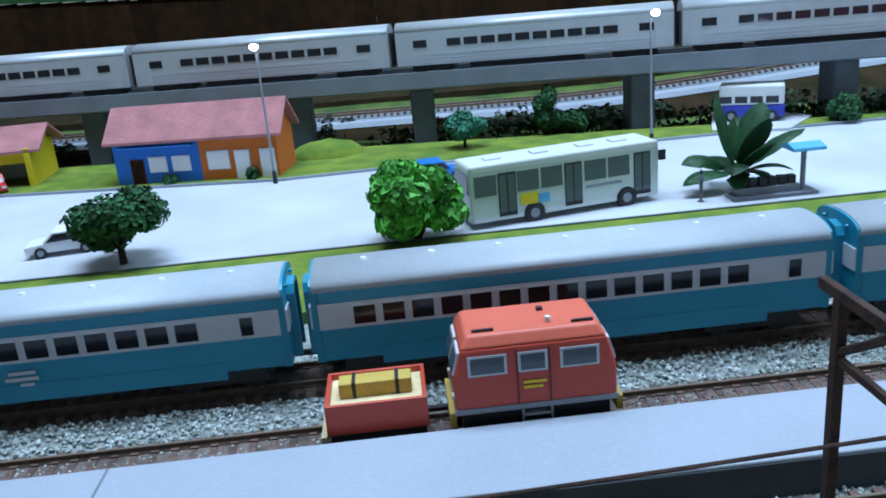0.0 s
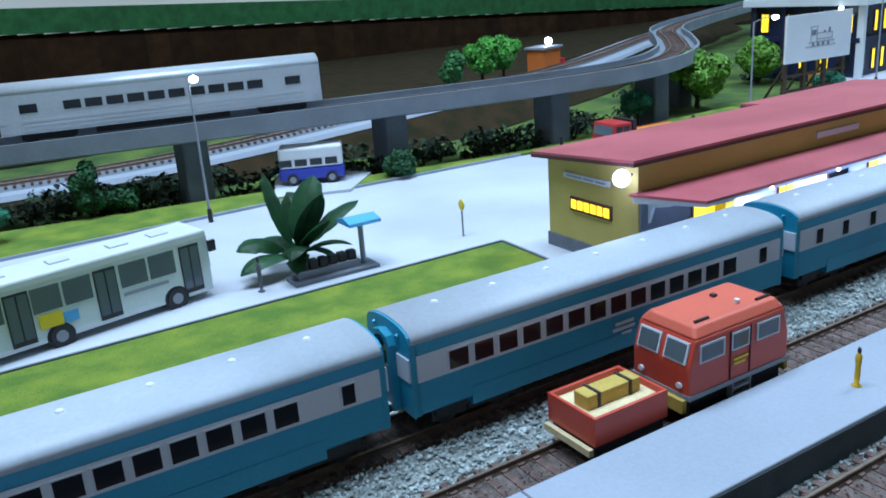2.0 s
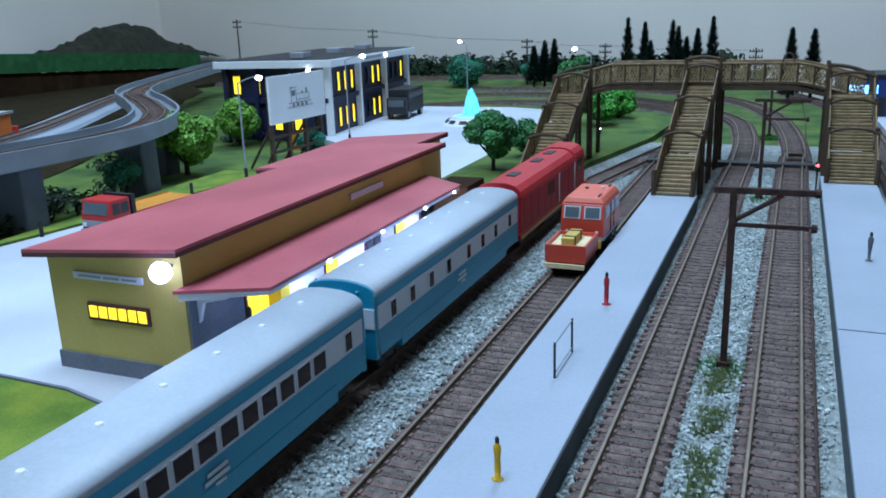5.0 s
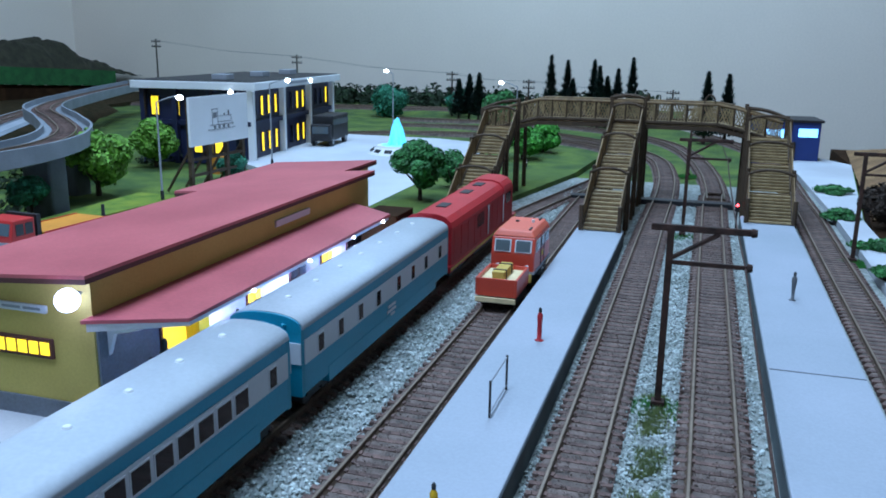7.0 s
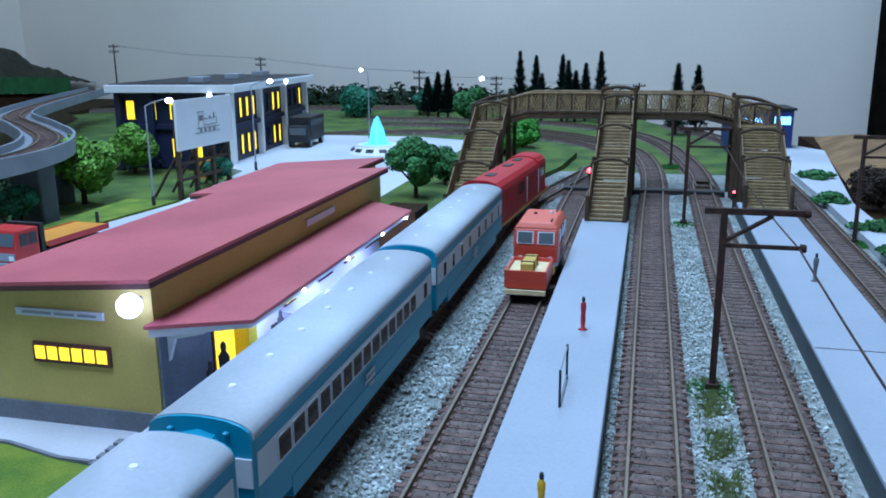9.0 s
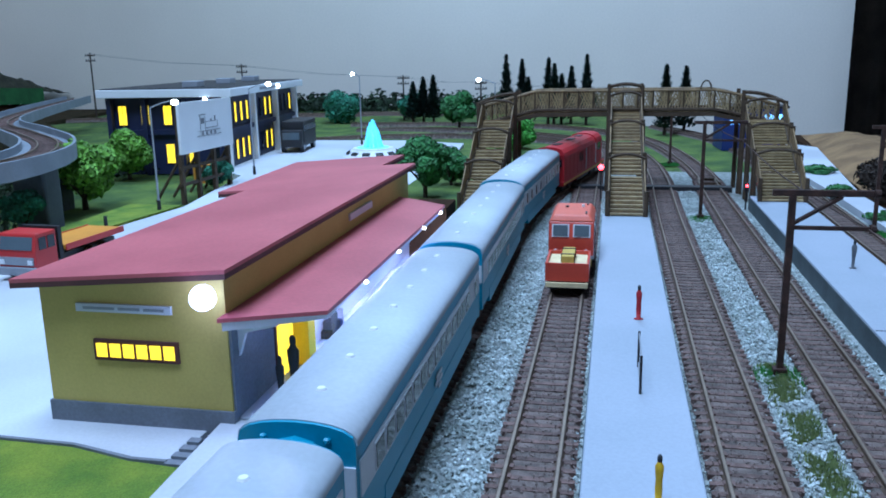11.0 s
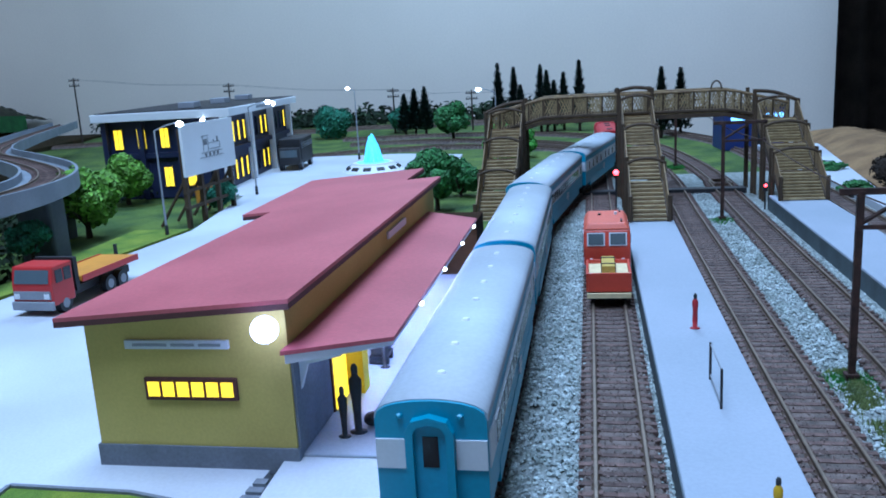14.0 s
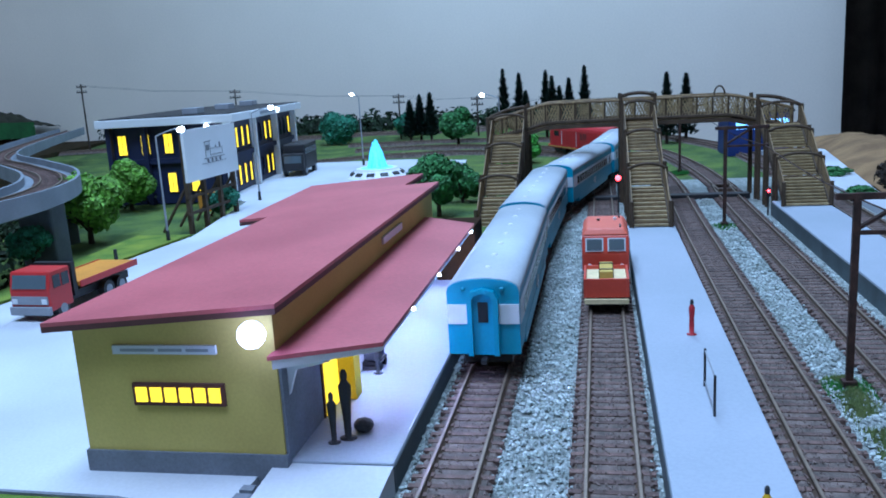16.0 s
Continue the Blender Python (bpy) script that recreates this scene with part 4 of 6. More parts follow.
station()
tagged(link_bm("store_shed", box(0.706, 0.738, 0.078, 0.103, 0.006, 0.0395, 0.0004), M_BROWN), "brown board shed under the canopy end", "shed")
steps = thing("entrance_steps", pose(0, 0, 0), "small dark concrete steps beside the platform", "steps")
for i in range(4):
    part("step", box(0.4310 + 0.0034 * i, 0.4345 + 0.0034 * i, 0.1135, 0.1215 - 0.0012 * i, -0.004, 0.0018 + 0.0011 * i), M_PLINTH, steps)


# ---- footbridge ----


def stair(parent, yc, hw, foot, top, z0, z1):
    """Three flights with landings and hooped handrails, climbing along +x."""
    seg = (top - foot) / 3
    h = (z1 - z0) / 3
    for f in range(3):
        xa, za = foot + f * seg, z0 + f * h
        xb, zb = xa + seg * 0.74, za + h
        for side in (-1, 1):
            y = yc + side * hw
            ya, yb = sorted((y, y - side * 0.0022))
            part("stringer", prism([(xa, za - 0.001), (xa, za + 0.004), (xb, zb + 0.002), (xa + seg, zb + 0.002), (xa + seg, zb - 0.004), (xb, zb - 0.004)], "y", ya, yb), M_WOODD, parent)
            part("side_panel", prism([(xa, za + 0.004), (xa, za + 0.0165), (xb, zb + 0.0165), (xa + seg, zb + 0.0165), (xa + seg, zb + 0.002), (xb, zb + 0.002)], "y", *sorted((y - side * 0.0003, y - side * 0.0013))), M_WOOD, parent)
            part("post", cyl((xa + 0.001, y, -0.004), (xa + 0.001, y, za + 0.020), 0.0017, None, 8), M_WOODD, parent)
            part("post", cyl((xb, y, -0.004), (xb, y, zb + 0.018), 0.0014, None, 8), M_WOODD, parent)
        n = 9
        for i in range(n):
            w = (i + 0.5) / n
            x, z = xa + (xb - xa) * w, za + h * w
            part("tread", box(x - 0.0022, x + 0.0022, yc - hw + 0.0022, yc + hw - 0.0022, z - 0.0004, z + 0.0010), M_WOODL, parent)
            part("riser", box(x + 0.0020, x + 0.0028, yc - hw + 0.0022, yc + hw - 0.0022, z + 0.0002, z + h / n), M_WOOD, parent)
        for k in range(4):
            part("landing_plank", box(xb + k * seg * 0.065, xb + (k + 0.92) * seg * 0.065, yc - hw + 0.0022, yc + hw - 0.0022, zb - 0.0012, zb), M_WOODL, parent)
        hoop = [(xb + 0.001, yc + hw * math.cos(math.pi * i / 12), zb - 0.002 + 0.0 + 0.006 * math.sin(math.pi * i / 12)) for i in range(13)]
        part("hoop", tube([(p[0], p[1], p[2] + 0.0165) for p in hoop], 0.0013), M_WOODD, parent)


def footbridge():
    fb = thing("footbridge", pose(0, 0, 0), "brown bamboo and wood footbridge with three staircases", "footbridge")
    stair(fb, -0.0352, 0.0148, 0.852, 1.052, 0.0080, 0.0745)
    stair(fb, 0.0905, 0.0165, 0.905, 1.052, -0.0040, 0.0670)
    stair(fb, -0.1640, 0.0185, 0.930, 1.052, 0.0080, 0.0670)

    def dz(y):
        e = max(0.0, abs(y + 0.035) - 0.088)
        return 0.0765 - e * 0.27
    ys = [0.112 - i * 0.0048 for i in range(62)]
    for a in ys:
        part("deck_plank", box(1.050, 1.088, a - 0.0044, a, dz(a) - 0.0018, dz(a)), M_WOODL, fb)
    for xx in (1.0505, 1.0875):
        for a, b in zip(ys[::3], ys[3::3]):
            for lo in (0.0, 0.0185):
                m = bmesh.new()
                cyl((xx, a, dz(a) + lo + 0.0005), (xx, b, dz(b) + lo + 0.0005), 0.0013 if lo else 0.0017, None, 6, m)
                part("rail", m, M_WOODD if not lo else M_WOOD, fb)
            part("baluster", cyl((xx, a, dz(a)), (xx, a, dz(a) + 0.0195), 0.0009, None, 6), M_WOODD, fb)
            lat = bmesh.new()
            steps_n = 5
            for k in range(steps_n):
                u = k / steps_n
                ya, yb = a + (b - a) * u, a + (b - a) * min(1.0, u + 0.55)
                cyl((xx, ya, dz(ya) + 0.001), (xx, yb, dz(yb) + 0.018), 0.00042, None, 5, lat)
                cyl((xx + 0.0004, yb, dz(yb) + 0.001), (xx + 0.0004, ya, dz(ya) + 0.018), 0.00042, None, 5, lat)
            part("lattice", lat, M_WOODL, fb)
        part("beam", sweep([(xx, y, dz(y) - 0.004) for y in ys[::6] + [ys[-1]]], [(-0.0012, -0.002), (0.0012, -0.002), (0.0012, 0.002), (-0.0012, 0.002)]), M_WOODD, fb)
    for yy in (0.112, 0.074, -0.0185, -0.0505, -0.1450, -0.1830):
        for xx in (1.0505, 1.0875):
            part("pier_post", cyl((xx, yy, -0.006), (xx, yy, dz(yy) + 0.0245), 0.0023, 0.0019, 8), M_WOODD, fb)
    for ya, yb in ((-0.0185, -0.0505), (0.112, 0.074), (-0.145, -0.183)):
        arch = [(1.0505, ya + (yb - ya) * k / 10, dz(ya) + (dz(yb) - dz(ya)) * k / 10 + 0.0228 + 0.0026 * math.sin(math.pi * k / 10)) for k in range(11)]
        part("arch", tube(arch, 0.0018), M_WOODD, fb)
    pts = [(1.0505, -0.110 + 0.005 * math.cos(a), dz(-0.11) + 0.019 + 0.009 * max(0.0, math.sin(a))) for a in [math.pi * i / 10 for i in range(11)]]
    part("hoop", tube(pts, 0.0008), M_WOODD, fb)
    return fb


footbridge()

# ---- overhead line masts ----


def mast(x, y, label):
    m = thing("catenary_mast", pose(x, y, -0.0046), label, "mast", "rusty masts between the tracks")
    z = 0.0046
    part("post", box(-0.0011, 0.0011, -0.0014, 0.0014, 0.0, 0.0760 + z, 0.0002), M_RUST, m)
    part("foot", box(-0.0025, 0.0025, -0.0028, 0.0028, 0.0, 0.0045, 0.0003), M_RUST, m)
    part("crossarm", box(-0.0010, 0.0010, -0.0310, 0.0080, 0.0745 + z, 0.0772 + z, 0.0003), M_RUST, m)
    part("crossarm", box(-0.0007, 0.0007, -0.0305, 0.0, 0.0605 + z, 0.0622 + z), M_RUST, m)
    part("brace", cyl((0, -0.001, 0.0632 + z), (0, -0.0190, 0.0745 + z), 0.0010, None, 6), M_RUST, m)
    for yy, zz in ((-0.0310, 0.0758), (-0.0305, 0.0613)):
        part("insulator", cyl((0, yy, zz + z), (0, yy - 0.0022, zz + z), 0.0020, 0.0016, 8), M_RUST, m)
    return m


first_mast = mast(0.2015, -0.0963, "rusty brown steel mast with bracket arms")
for mx in (0.5585, 0.9105, 1.262):
    copy_thing(first_mast, pose(mx, -0.0963 if mx < 1.2 else -0.093, -0.0046))
copy_thing(first_mast, pose(0.865, -0.2176, -0.0046))
for mx, my in ((0.5585, -0.0963), (0.9105, -0.0963), (1.262, -0.093), (0.865, -0.2176)):
    rng = np.random.RandomState(int(mx * 1000))
    vv, ff = [], []
    for i in range(2400):
        a, r = rng.uniform(0, 6.28), 0.0132 * math.sqrt(rng.uniform(0, 1))
        bx, by = mx + r * math.cos(a), my + r * math.sin(a)
        h = rng.uniform(0.0012, 0.0042) * (1.25 - r / 0.016)
        dx, dy = rng.uniform(-0.0012, 0.0012, 2)
        k = len(vv)
        vv += [(bx - 0.0004, by, -0.005), (bx + 0.0004, by + 0.0002, -0.005), (bx + dx, by + dy, -0.0045 + h)]
        ff.append((k, k + 1, k + 2))
    tagged(soup("grass_tuft", vv, ff, M_TUFT), "bright green tuft round the foot of a mast", "grass", "", "stuff")

cw = thing("contact_wire", pose(0, 0, 0), "grey wire strung along the ends of the mast arms", "wire", "", "structure")
SPANS = (-0.155, 0.2015, 0.5585, 0.9105, 1.262)
for xa, xb in zip(SPANS, SPANS[1:]):
    ye = -0.1263 + (0.0033 if xb > 1.2 else 0.0)
    pts = [(xa + (xb - xa) * k / 8, -0.1263 + (ye + 0.1263) * k / 8, 0.0612 - 0.0045 * math.sin(math.pi * k / 8)) for k in range(9)]
    part("wire_span", tube(pts, 0.00042, 6), M_RUST, cw)


# ---- trees ----


def leaves(rng, blobs, n, size):
    """Small folded leaf pieces over lumpy crowns; blobs are (centre, radius)."""
    v, f = [], []
    for i in range(n):
        c, r = blobs[rng.randint(len(blobs))]
        d = rng.normal(size=3)
        d /= np.linalg.norm(d)
        p = np.array(c) + d * np.array(r) * rng.uniform(0.72, 1.08)
        u = rng.normal(size=3)
        u /= np.linalg.norm(u)
        w = np.cross(d, u)
        w /= np.linalg.norm(w) + 1e-9
        s = size * rng.uniform(0.6, 1.3)
        u = np.cross(w, d) * 0.8 + d * 0.35
        k = len(v)
        v += [tuple(p - u * s), tuple(p + w * s * 0.55 + d * s * 0.3), tuple(p + u * s), tuple(p - w * s * 0.55 + d * s * 0.3)]
        f += [(k, k + 1, k + 2), (k, k + 2, k + 3)]
    return v, f


def tree(x, y, h, r, material, label, category="tree", bottom=0.35, n=1500, seed=1, size=0.0022, z=0.0, lumps=11, flat=0.85):
    rng = np.random.RandomState(seed)
    t = thing("tree" if category == "tree" else "bush", pose(x, y, z), label, category)
    tr = bmesh.new()
    top = h * 0.72
    cyl((0, 0, -0.004), (0, 0, h * bottom), r * 0.09, r * 0.07, 8, tr)
    for i in range(5):
        a = i * 1.26 + seed
        cyl((0, 0, h * bottom * 0.8), (r * 0.55 * math.cos(a), r * 0.55 * math.sin(a), top * (0.75 + 0.2 * (i % 2))), r * 0.06, r * 0.025, 6, tr)
    part("trunk", tr, M_BARK, t)
    blobs, core = [], bmesh.new()
    zc = h * (bottom + (1 - bottom) / 2)
    hh = h * (1 - bottom) / 2
    for i in range(lumps):
        a = rng.uniform(0, 6.28)
        e = rng.uniform(-1, 1)
        q = math.sqrt(max(0.0, 1 - e * e)) * rng.uniform(0.45, 0.75)
        c = (r * q * math.cos(a), r * q * math.sin(a), zc + hh * 0.68 * e)
        rr = r * rng.uniform(0.34, 0.52)
        blobs.append((c, (rr, rr, rr * flat)))
        ball(c, rr * 0.74, 2, (1, 1, flat), core)
    for vtx in core.verts:
        vtx.co += Vector((noise.noise(vtx.co * 700), noise.noise(vtx.co * 700 + Vector((9, 0, 0))), noise.noise(vtx.co * 700 + Vector((0, 9, 0))))) * r * 0.06
    part("crown_core", core, material, t)
    v, f = leaves(rng, blobs, int(n * 1.6), size * 1.12)
    ob = soup("crown", v, f, material)
    ob.parent = t
    return t


def conifer(x, y, z, h, r, seed):
    rng = np.random.RandomState(seed)
    t = thing("cypress_tree", pose(x, y, z), "slim dark green cypress against the wall", "tree", "cypresses")
    part("trunk", cyl((0, 0, -0.012), (0, 0, h * 0.9), r * 0.14, r * 0.04, 6), M_BARK, t)
    v, f = [], []
    a0 = rng.uniform(0, 6.28)
    for i in range(1900):
        u = rng.uniform(0.06, 1.0) ** 1.0
        rad = r * (1 - u) ** 0.75 * (0.85 + 0.15 * math.sin(u * 53 + seed * 1.7 + a0)) + 0.0006
        a = rng.uniform(0, 6.28)
        p = np.array([rad * math.cos(a), rad * math.sin(a), u * h])
        d = np.array([math.cos(a) * 0.8, math.sin(a) * 0.8, rng.uniform(-0.2, 0.9)])
        w = np.array([-math.sin(a), math.cos(a), 0])
        s = 0.0072 * rng.uniform(0.6, 1.2)
        k = len(v)
        v += [tuple(p - d * s * 0.8 - w * s * 0.35), tuple(p - d * s * 0.8 + w * s * 0.35), tuple(p + d * s * 0.5)]
        f.append((k, k + 1, k + 2))
    ob = soup("crown", v, f, M_CONIFER)
    ob.parent = t
    return t


tree(-0.0520, 0.2240, 0.050, 0.029, M_LEAFD, "round dark green model tree on the lawn", n=2400, seed=2, bottom=0.22, size=0.0024)
tree(0.121, 0.2085, 0.047, 0.028, M_LEAFB, "bright green bushy model tree on the lawn", n=3600, seed=3, bottom=0.03, size=0.0044, lumps=20, flat=0.6)
tree(0.172, 0.452, 0.030, 0.016, M_LEAFT, "small blue-green round tree on the verge", n=1300, seed=4, bottom=0.35)
tree(0.2500, 0.474, 0.046, 0.013, M_LEAFD, "tall dark green shrub on the verge", n=1500, seed=5, bottom=0.04, flat=1.5, lumps=9)
tree(0.272, 0.478, 0.022, 0.013, M_LEAFD, "low dark green shrub on the verge", "bush", n=900, seed=6, bottom=0.05)
tree(0.4835, 0.412, 0.023, 0.014, M_LEAFD, "clipped dark green bush at the square", "bush", n=1300, seed=7, bottom=0.05)
tree(0.778, 0.437, 0.031, 0.017, M_LEAFT, "blue-green small tree behind the station", n=1300, seed=8, bottom=0.3)
tree(0.895, 0.464, 0.058, 0.034, M_LEAFL, "light green leafy tree near the viaduct", n=3000, seed=9, bottom=0.16, size=0.0030)
tree(1.085, 0.534, 0.056, 0.029, M_LEAFL, "light green tree before the navy building", n=3000, seed=10, bottom=0.16, size=0.0030)
tree(1.030, 0.396, 0.026, 0.020, M_LEAFT, "teal green bush below the billboard", "bush", n=1300, seed=11, bottom=0.1)
tree(0.965, 0.150, 0.053, 0.027, M_LEAF, "dense dark green tree beside the station", n=3200, seed=12, bottom=0.28, size=0.0026)
tree(1.043, 0.140, 0.040, 0.022, M_LEAF, "dark green tree by the footbridge", n=1800, seed=13, bottom=0.15, size=0.0026)
tree(1.300, 0.120, 0.052, 0.030, M_LEAFB, "bright green tree behind the footbridge", n=2200, seed=14, bottom=0.2, size=0.0032)
tree(1.380, 0.108, 0.042, 0.026, M_LEAFB, "bright green bush behind the footbridge", n=1800, seed=15, bottom=0.1, size=0.0032)
tree(0.700, 0.665, 0.048, 0.020, M_LEAF, "green tree beyond the viaduct", n=1300, seed=16, bottom=0.15, z=0.026, size=0.003)
tree(0.785, 0.730, 0.055, 0.026, M_LEAFB, "green tree beyond the viaduct", n=1500, seed=17, bottom=0.15, z=0.026, size=0.003)
tree(0.830, 0.745, 0.050, 0.024, M_LEAFB, "green tree beyond the viaduct", n=1400, seed=18, bottom=0.15, z=0.026, size=0.003)
tree(1.930, 0.540, 0.052, 0.052, M_LEAFT, "broad teal green bush near the far track", "bush", n=1800, seed=19, bottom=0.1, size=0.004)
tree(2.000, 0.410, 0.050, 0.034, M_LEAFT, "teal green bush near the far track", "bush", n=1400, seed=20, bottom=0.1, size=0.004)
tree(1.780, 0.265, 0.062, 0.036, M_LEAF, "green round tree near the far track", n=1800, seed=21, bottom=0.15, size=0.004)
for i, (xx, yy, hh) in enumerate(((1.90, 0.383, 0.075), (1.92, 0.366, 0.084), (1.90, 0.340, 0.088), (1.86, 0.185, 0.126), (1.88, 0.156, 0.117), (1.86, 0.142, 0.083), (1.88, 0.104, 0.119), (1.86, 0.091, 0.108), (1.88, 0.078, 0.088), (1.90, 0.060, 0.102), (1.86, 0.029, 0.124), (1.66, -0.108, 0.106), (1.68, -0.141, 0.103))):
    conifer(xx, yy, 0.004, hh, 0.0215, 30 + i)

# low scrub along the far edge and under the viaduct
rng = np.random.RandomState(8)
sv, sf = [], []
for i in range(110):
    yy = rng.uniform(0.02, 1.3)
    c = (rng.uniform(2.26, 2.42), yy, 0.0)
    v, f = leaves(rng, [(c, (0.03, 0.04, rng.uniform(0.020, 0.045)))], 70, 0.010)
    k = len(sv)
    sv += v
    sf += [tuple(k + q for q in face) for face in f]
for i in range(170):
    xx = rng.uniform(-0.7, 1.15)
    j = min(range(len(VIA)), key=lambda q: abs(VIA[q][0] - xx))
    c = (xx, VIA[j][1] + rng.uniform(-0.005, 0.075), 0.0)
    v, f = leaves(rng, [(c, (0.018, 0.014, rng.uniform(0.005, 0.016)))], 60, 0.0045)
    k = len(sv)
    sv += v
    sf += [tuple(k + q for q in face) for face in f]
for i in range(8):
    c = (rng.uniform(0.84, 1.30), rng.uniform(0.54, 0.60), 0.0)
    v, f = leaves(rng, [(c, (0.018, 0.016, rng.uniform(0.003, 0.008)))], 45, 0.004)
    k = len(sv)
    sv += v
    sf += [tuple(k + q for q in face) for face in f]
tagged(soup("scrub", sv, sf, M_HEDGE), "dark green scrub along the far edge and the viaduct", "scrub", "", "stuff")

# wooded hill above the felt edge
bm = bmesh.new()
bmesh.ops.create_grid(bm, x_segments=60, y_segments=14, size=1.0)
for v in bm.verts:
    x, y = 2.04 + v.co.x * 0.40, 1.66 + v.co.y * 0.11
    u = max(0.0, 1 - abs(v.co.y) ** 2) * math.exp(-((x - 2.10) / 0.22) ** 2)
    v.co = (x, y, 0.045 + 0.105 * u + 0.026 * noise.noise((x * 13, y * 13, 3)) + 0.008 * noise.noise((x * 60, y * 60, 5)))
tagged(link_bm("wooded_hill", bm, M_SCRUB), "dark brown and green scrub covered hill", "hill", "", "structure")

# ---- navy two-storey building ----


def facade_window(parent, m, w, h, material, frame_mat=None, proud=0.0012):
    """A framed pane; m puts its lower middle on the wall, y outwards."""
    f = box(-w / 2 - 0.0012, w / 2 + 0.0012, -0.0002, proud, -0.0012, h + 0.0012)
    bmesh.ops.transform(f, matrix=m, verts=f.verts)
    win = part("window", f, frame_mat or M_NAVY, parent)
    for s in (-1, 1):
        p = box(min(0, s * w / 2) + 0.0004, max(0, s * w / 2) - 0.0004, proud - 0.0004, proud + 0.0005, 0.0, h)
        bmesh.ops.transform(p, matrix=m, verts=p.verts)
        part("pane", p, material, win)
    return win


def office():
    ang = 6.5
    b = thing("office_building", pose(1.1505, 0.438, 0.0, 0, 0, ang), "navy blue two-storey office with white roof edge and lit windows", "building")
    L, D, H = 0.324, 0.146, 0.0895
    part("wall", box(0.004, L, 0.004, D, -0.006, H), M_NAVY, b)
    part("roof_edge", box(-0.012, L + 0.010, -0.012, D + 0.010, H - 0.001, H + 0.0085, 0.0006), M_WHITE, b, "wide white roof edge")
    part("roof", box(-0.008, L + 0.006, -0.008, D + 0.006, H + 0.0086, H + 0.0098), M_DARK, b, "dark flat roof")
    for x in (0.02, 0.14, 0.25):
        part("roof_unit", box(x, x + 0.025, 0.04, 0.06, H + 0.0098, H + 0.0170, 0.0008), M_GREY, b)
    for x in (0.0, 0.106, 0.212, L - 0.004):
        part("column", box(x, x + 0.006, -0.004, 0.0045, -0.006, H), M_WHITE, b, "white column")
    for y in (0.0520, 0.098, D - 0.004):
        part("column", box(-0.0045, 0.0045, y, y + 0.006, -0.006, H), M_NAVY if y < 0.16 else M_WHITE, b)
    part("floor_band", box(0.0, L, -0.001, 0.004, 0.043, 0.049), M_NAVY, b)
    part("floor_band", box(-0.001, 0.004, 0.0, D, 0.043, 0.049), M_NAVY, b)
    for z in (0.008, 0.055):
        for k in range(3):
            for i in range(4):
                x = 0.020 + k * 0.106 + i * 0.0235
                facade_window(b, Matrix.Translation((x, 0.004, z)) @ Matrix.Rotation(math.pi, 4, "Z"), 0.0058, 0.024, M_LIT if (i * 7 + k * 3 + int(z * 100)) % 5 not in (0, 3) else M_GLASSD)
        for i in range(5):
            y = 0.017 + i * 0.0285
            facade_window(b, Matrix.Translation((0.004, y, z)) @ Matrix.Rotation(math.pi / 2, 4, "Z"), 0.0105, 0.023, M_LIT if (z > 0.03 or i in (1, 2)) else M_GLASSD)
    for p in ((0.19, -0.0125, H + 0.004), (-0.0125, 0.02, H - 0.004)):
        part("roof_lamp", ball(p, 0.0032, 1), M_LAMPW, b, "white roof edge lamp")
    part("roof_writing", box(0.105, 0.175, -0.0128, -0.0119, H + 0.0025, H + 0.0062), M_GREY, b, "grey bar of unreadable roof writing")
    return b


office()

# ---- billboard ----
bb = thing("billboard", pose(0.987, 0.381, 0.0, 0, 0, -3), "white billboard with a locomotive sketch on timber legs", "billboard")
part("panel", box(-0.051, 0.051, -0.0015, 0.0015, 0.0435, 0.0927), M_WHITE, bb)
sk = part("sketch", box(-0.022, 0.026, -0.0018, -0.0014, 0.0578, 0.0583), M_INK, bb, "pencil sketch of a locomotive in grey lines")
for x0, x1, z0, z1 in ((-0.004, 0.020, 0.0650, 0.0656), (-0.004, 0.019, 0.0712, 0.0717), (0.0195, 0.0200, 0.0650, 0.0717), (-0.014, -0.0135, 0.0620, 0.0785), (-0.0045, -0.0040, 0.0620, 0.0770), (-0.0155, -0.0030, 0.0785, 0.0792), (-0.018, 0.024, 0.0622, 0.0628), (0.0140, 0.0165, 0.0717, 0.0765), (0.0060, 0.0085, 0.0717, 0.0738), (-0.0125, -0.0060, 0.0700, 0.0755)):
    part("stroke", box(x0, x1, -0.0018, -0.0014, z0, z1), M_INK, sk)
for x in (-0.010, -0.002, 0.006, 0.014):
    part("stroke", cyl((x, -0.0018, 0.0602), (x, -0.0014, 0.0602), 0.0019, None, 14), M_INK, sk)
for x in (-0.046, -0.016, 0.016, 0.046):
    part("leg", box(x - 0.0022, x + 0.0022, 0.0016, 0.0056, -0.006, 0.088), M_WOODD, bb)
    part("brace", cyl((x, 0.004, 0.040), (x, 0.034, -0.004), 0.0016, None, 6), M_WOODD, bb)
for z in (0.012, 0.028):
    part("crossbeam", box(-0.050, 0.050, 0.0022, 0.0046, z, z + 0.003), M_WOODD, bb)
tagged(link_bm("litter_bin", cyl((1.045, 0.420, 0.0), (1.045, 0.420, 0.020), 0.009, 0.010, 12), M_ORANGE), "orange drum behind the billboard", "drum")

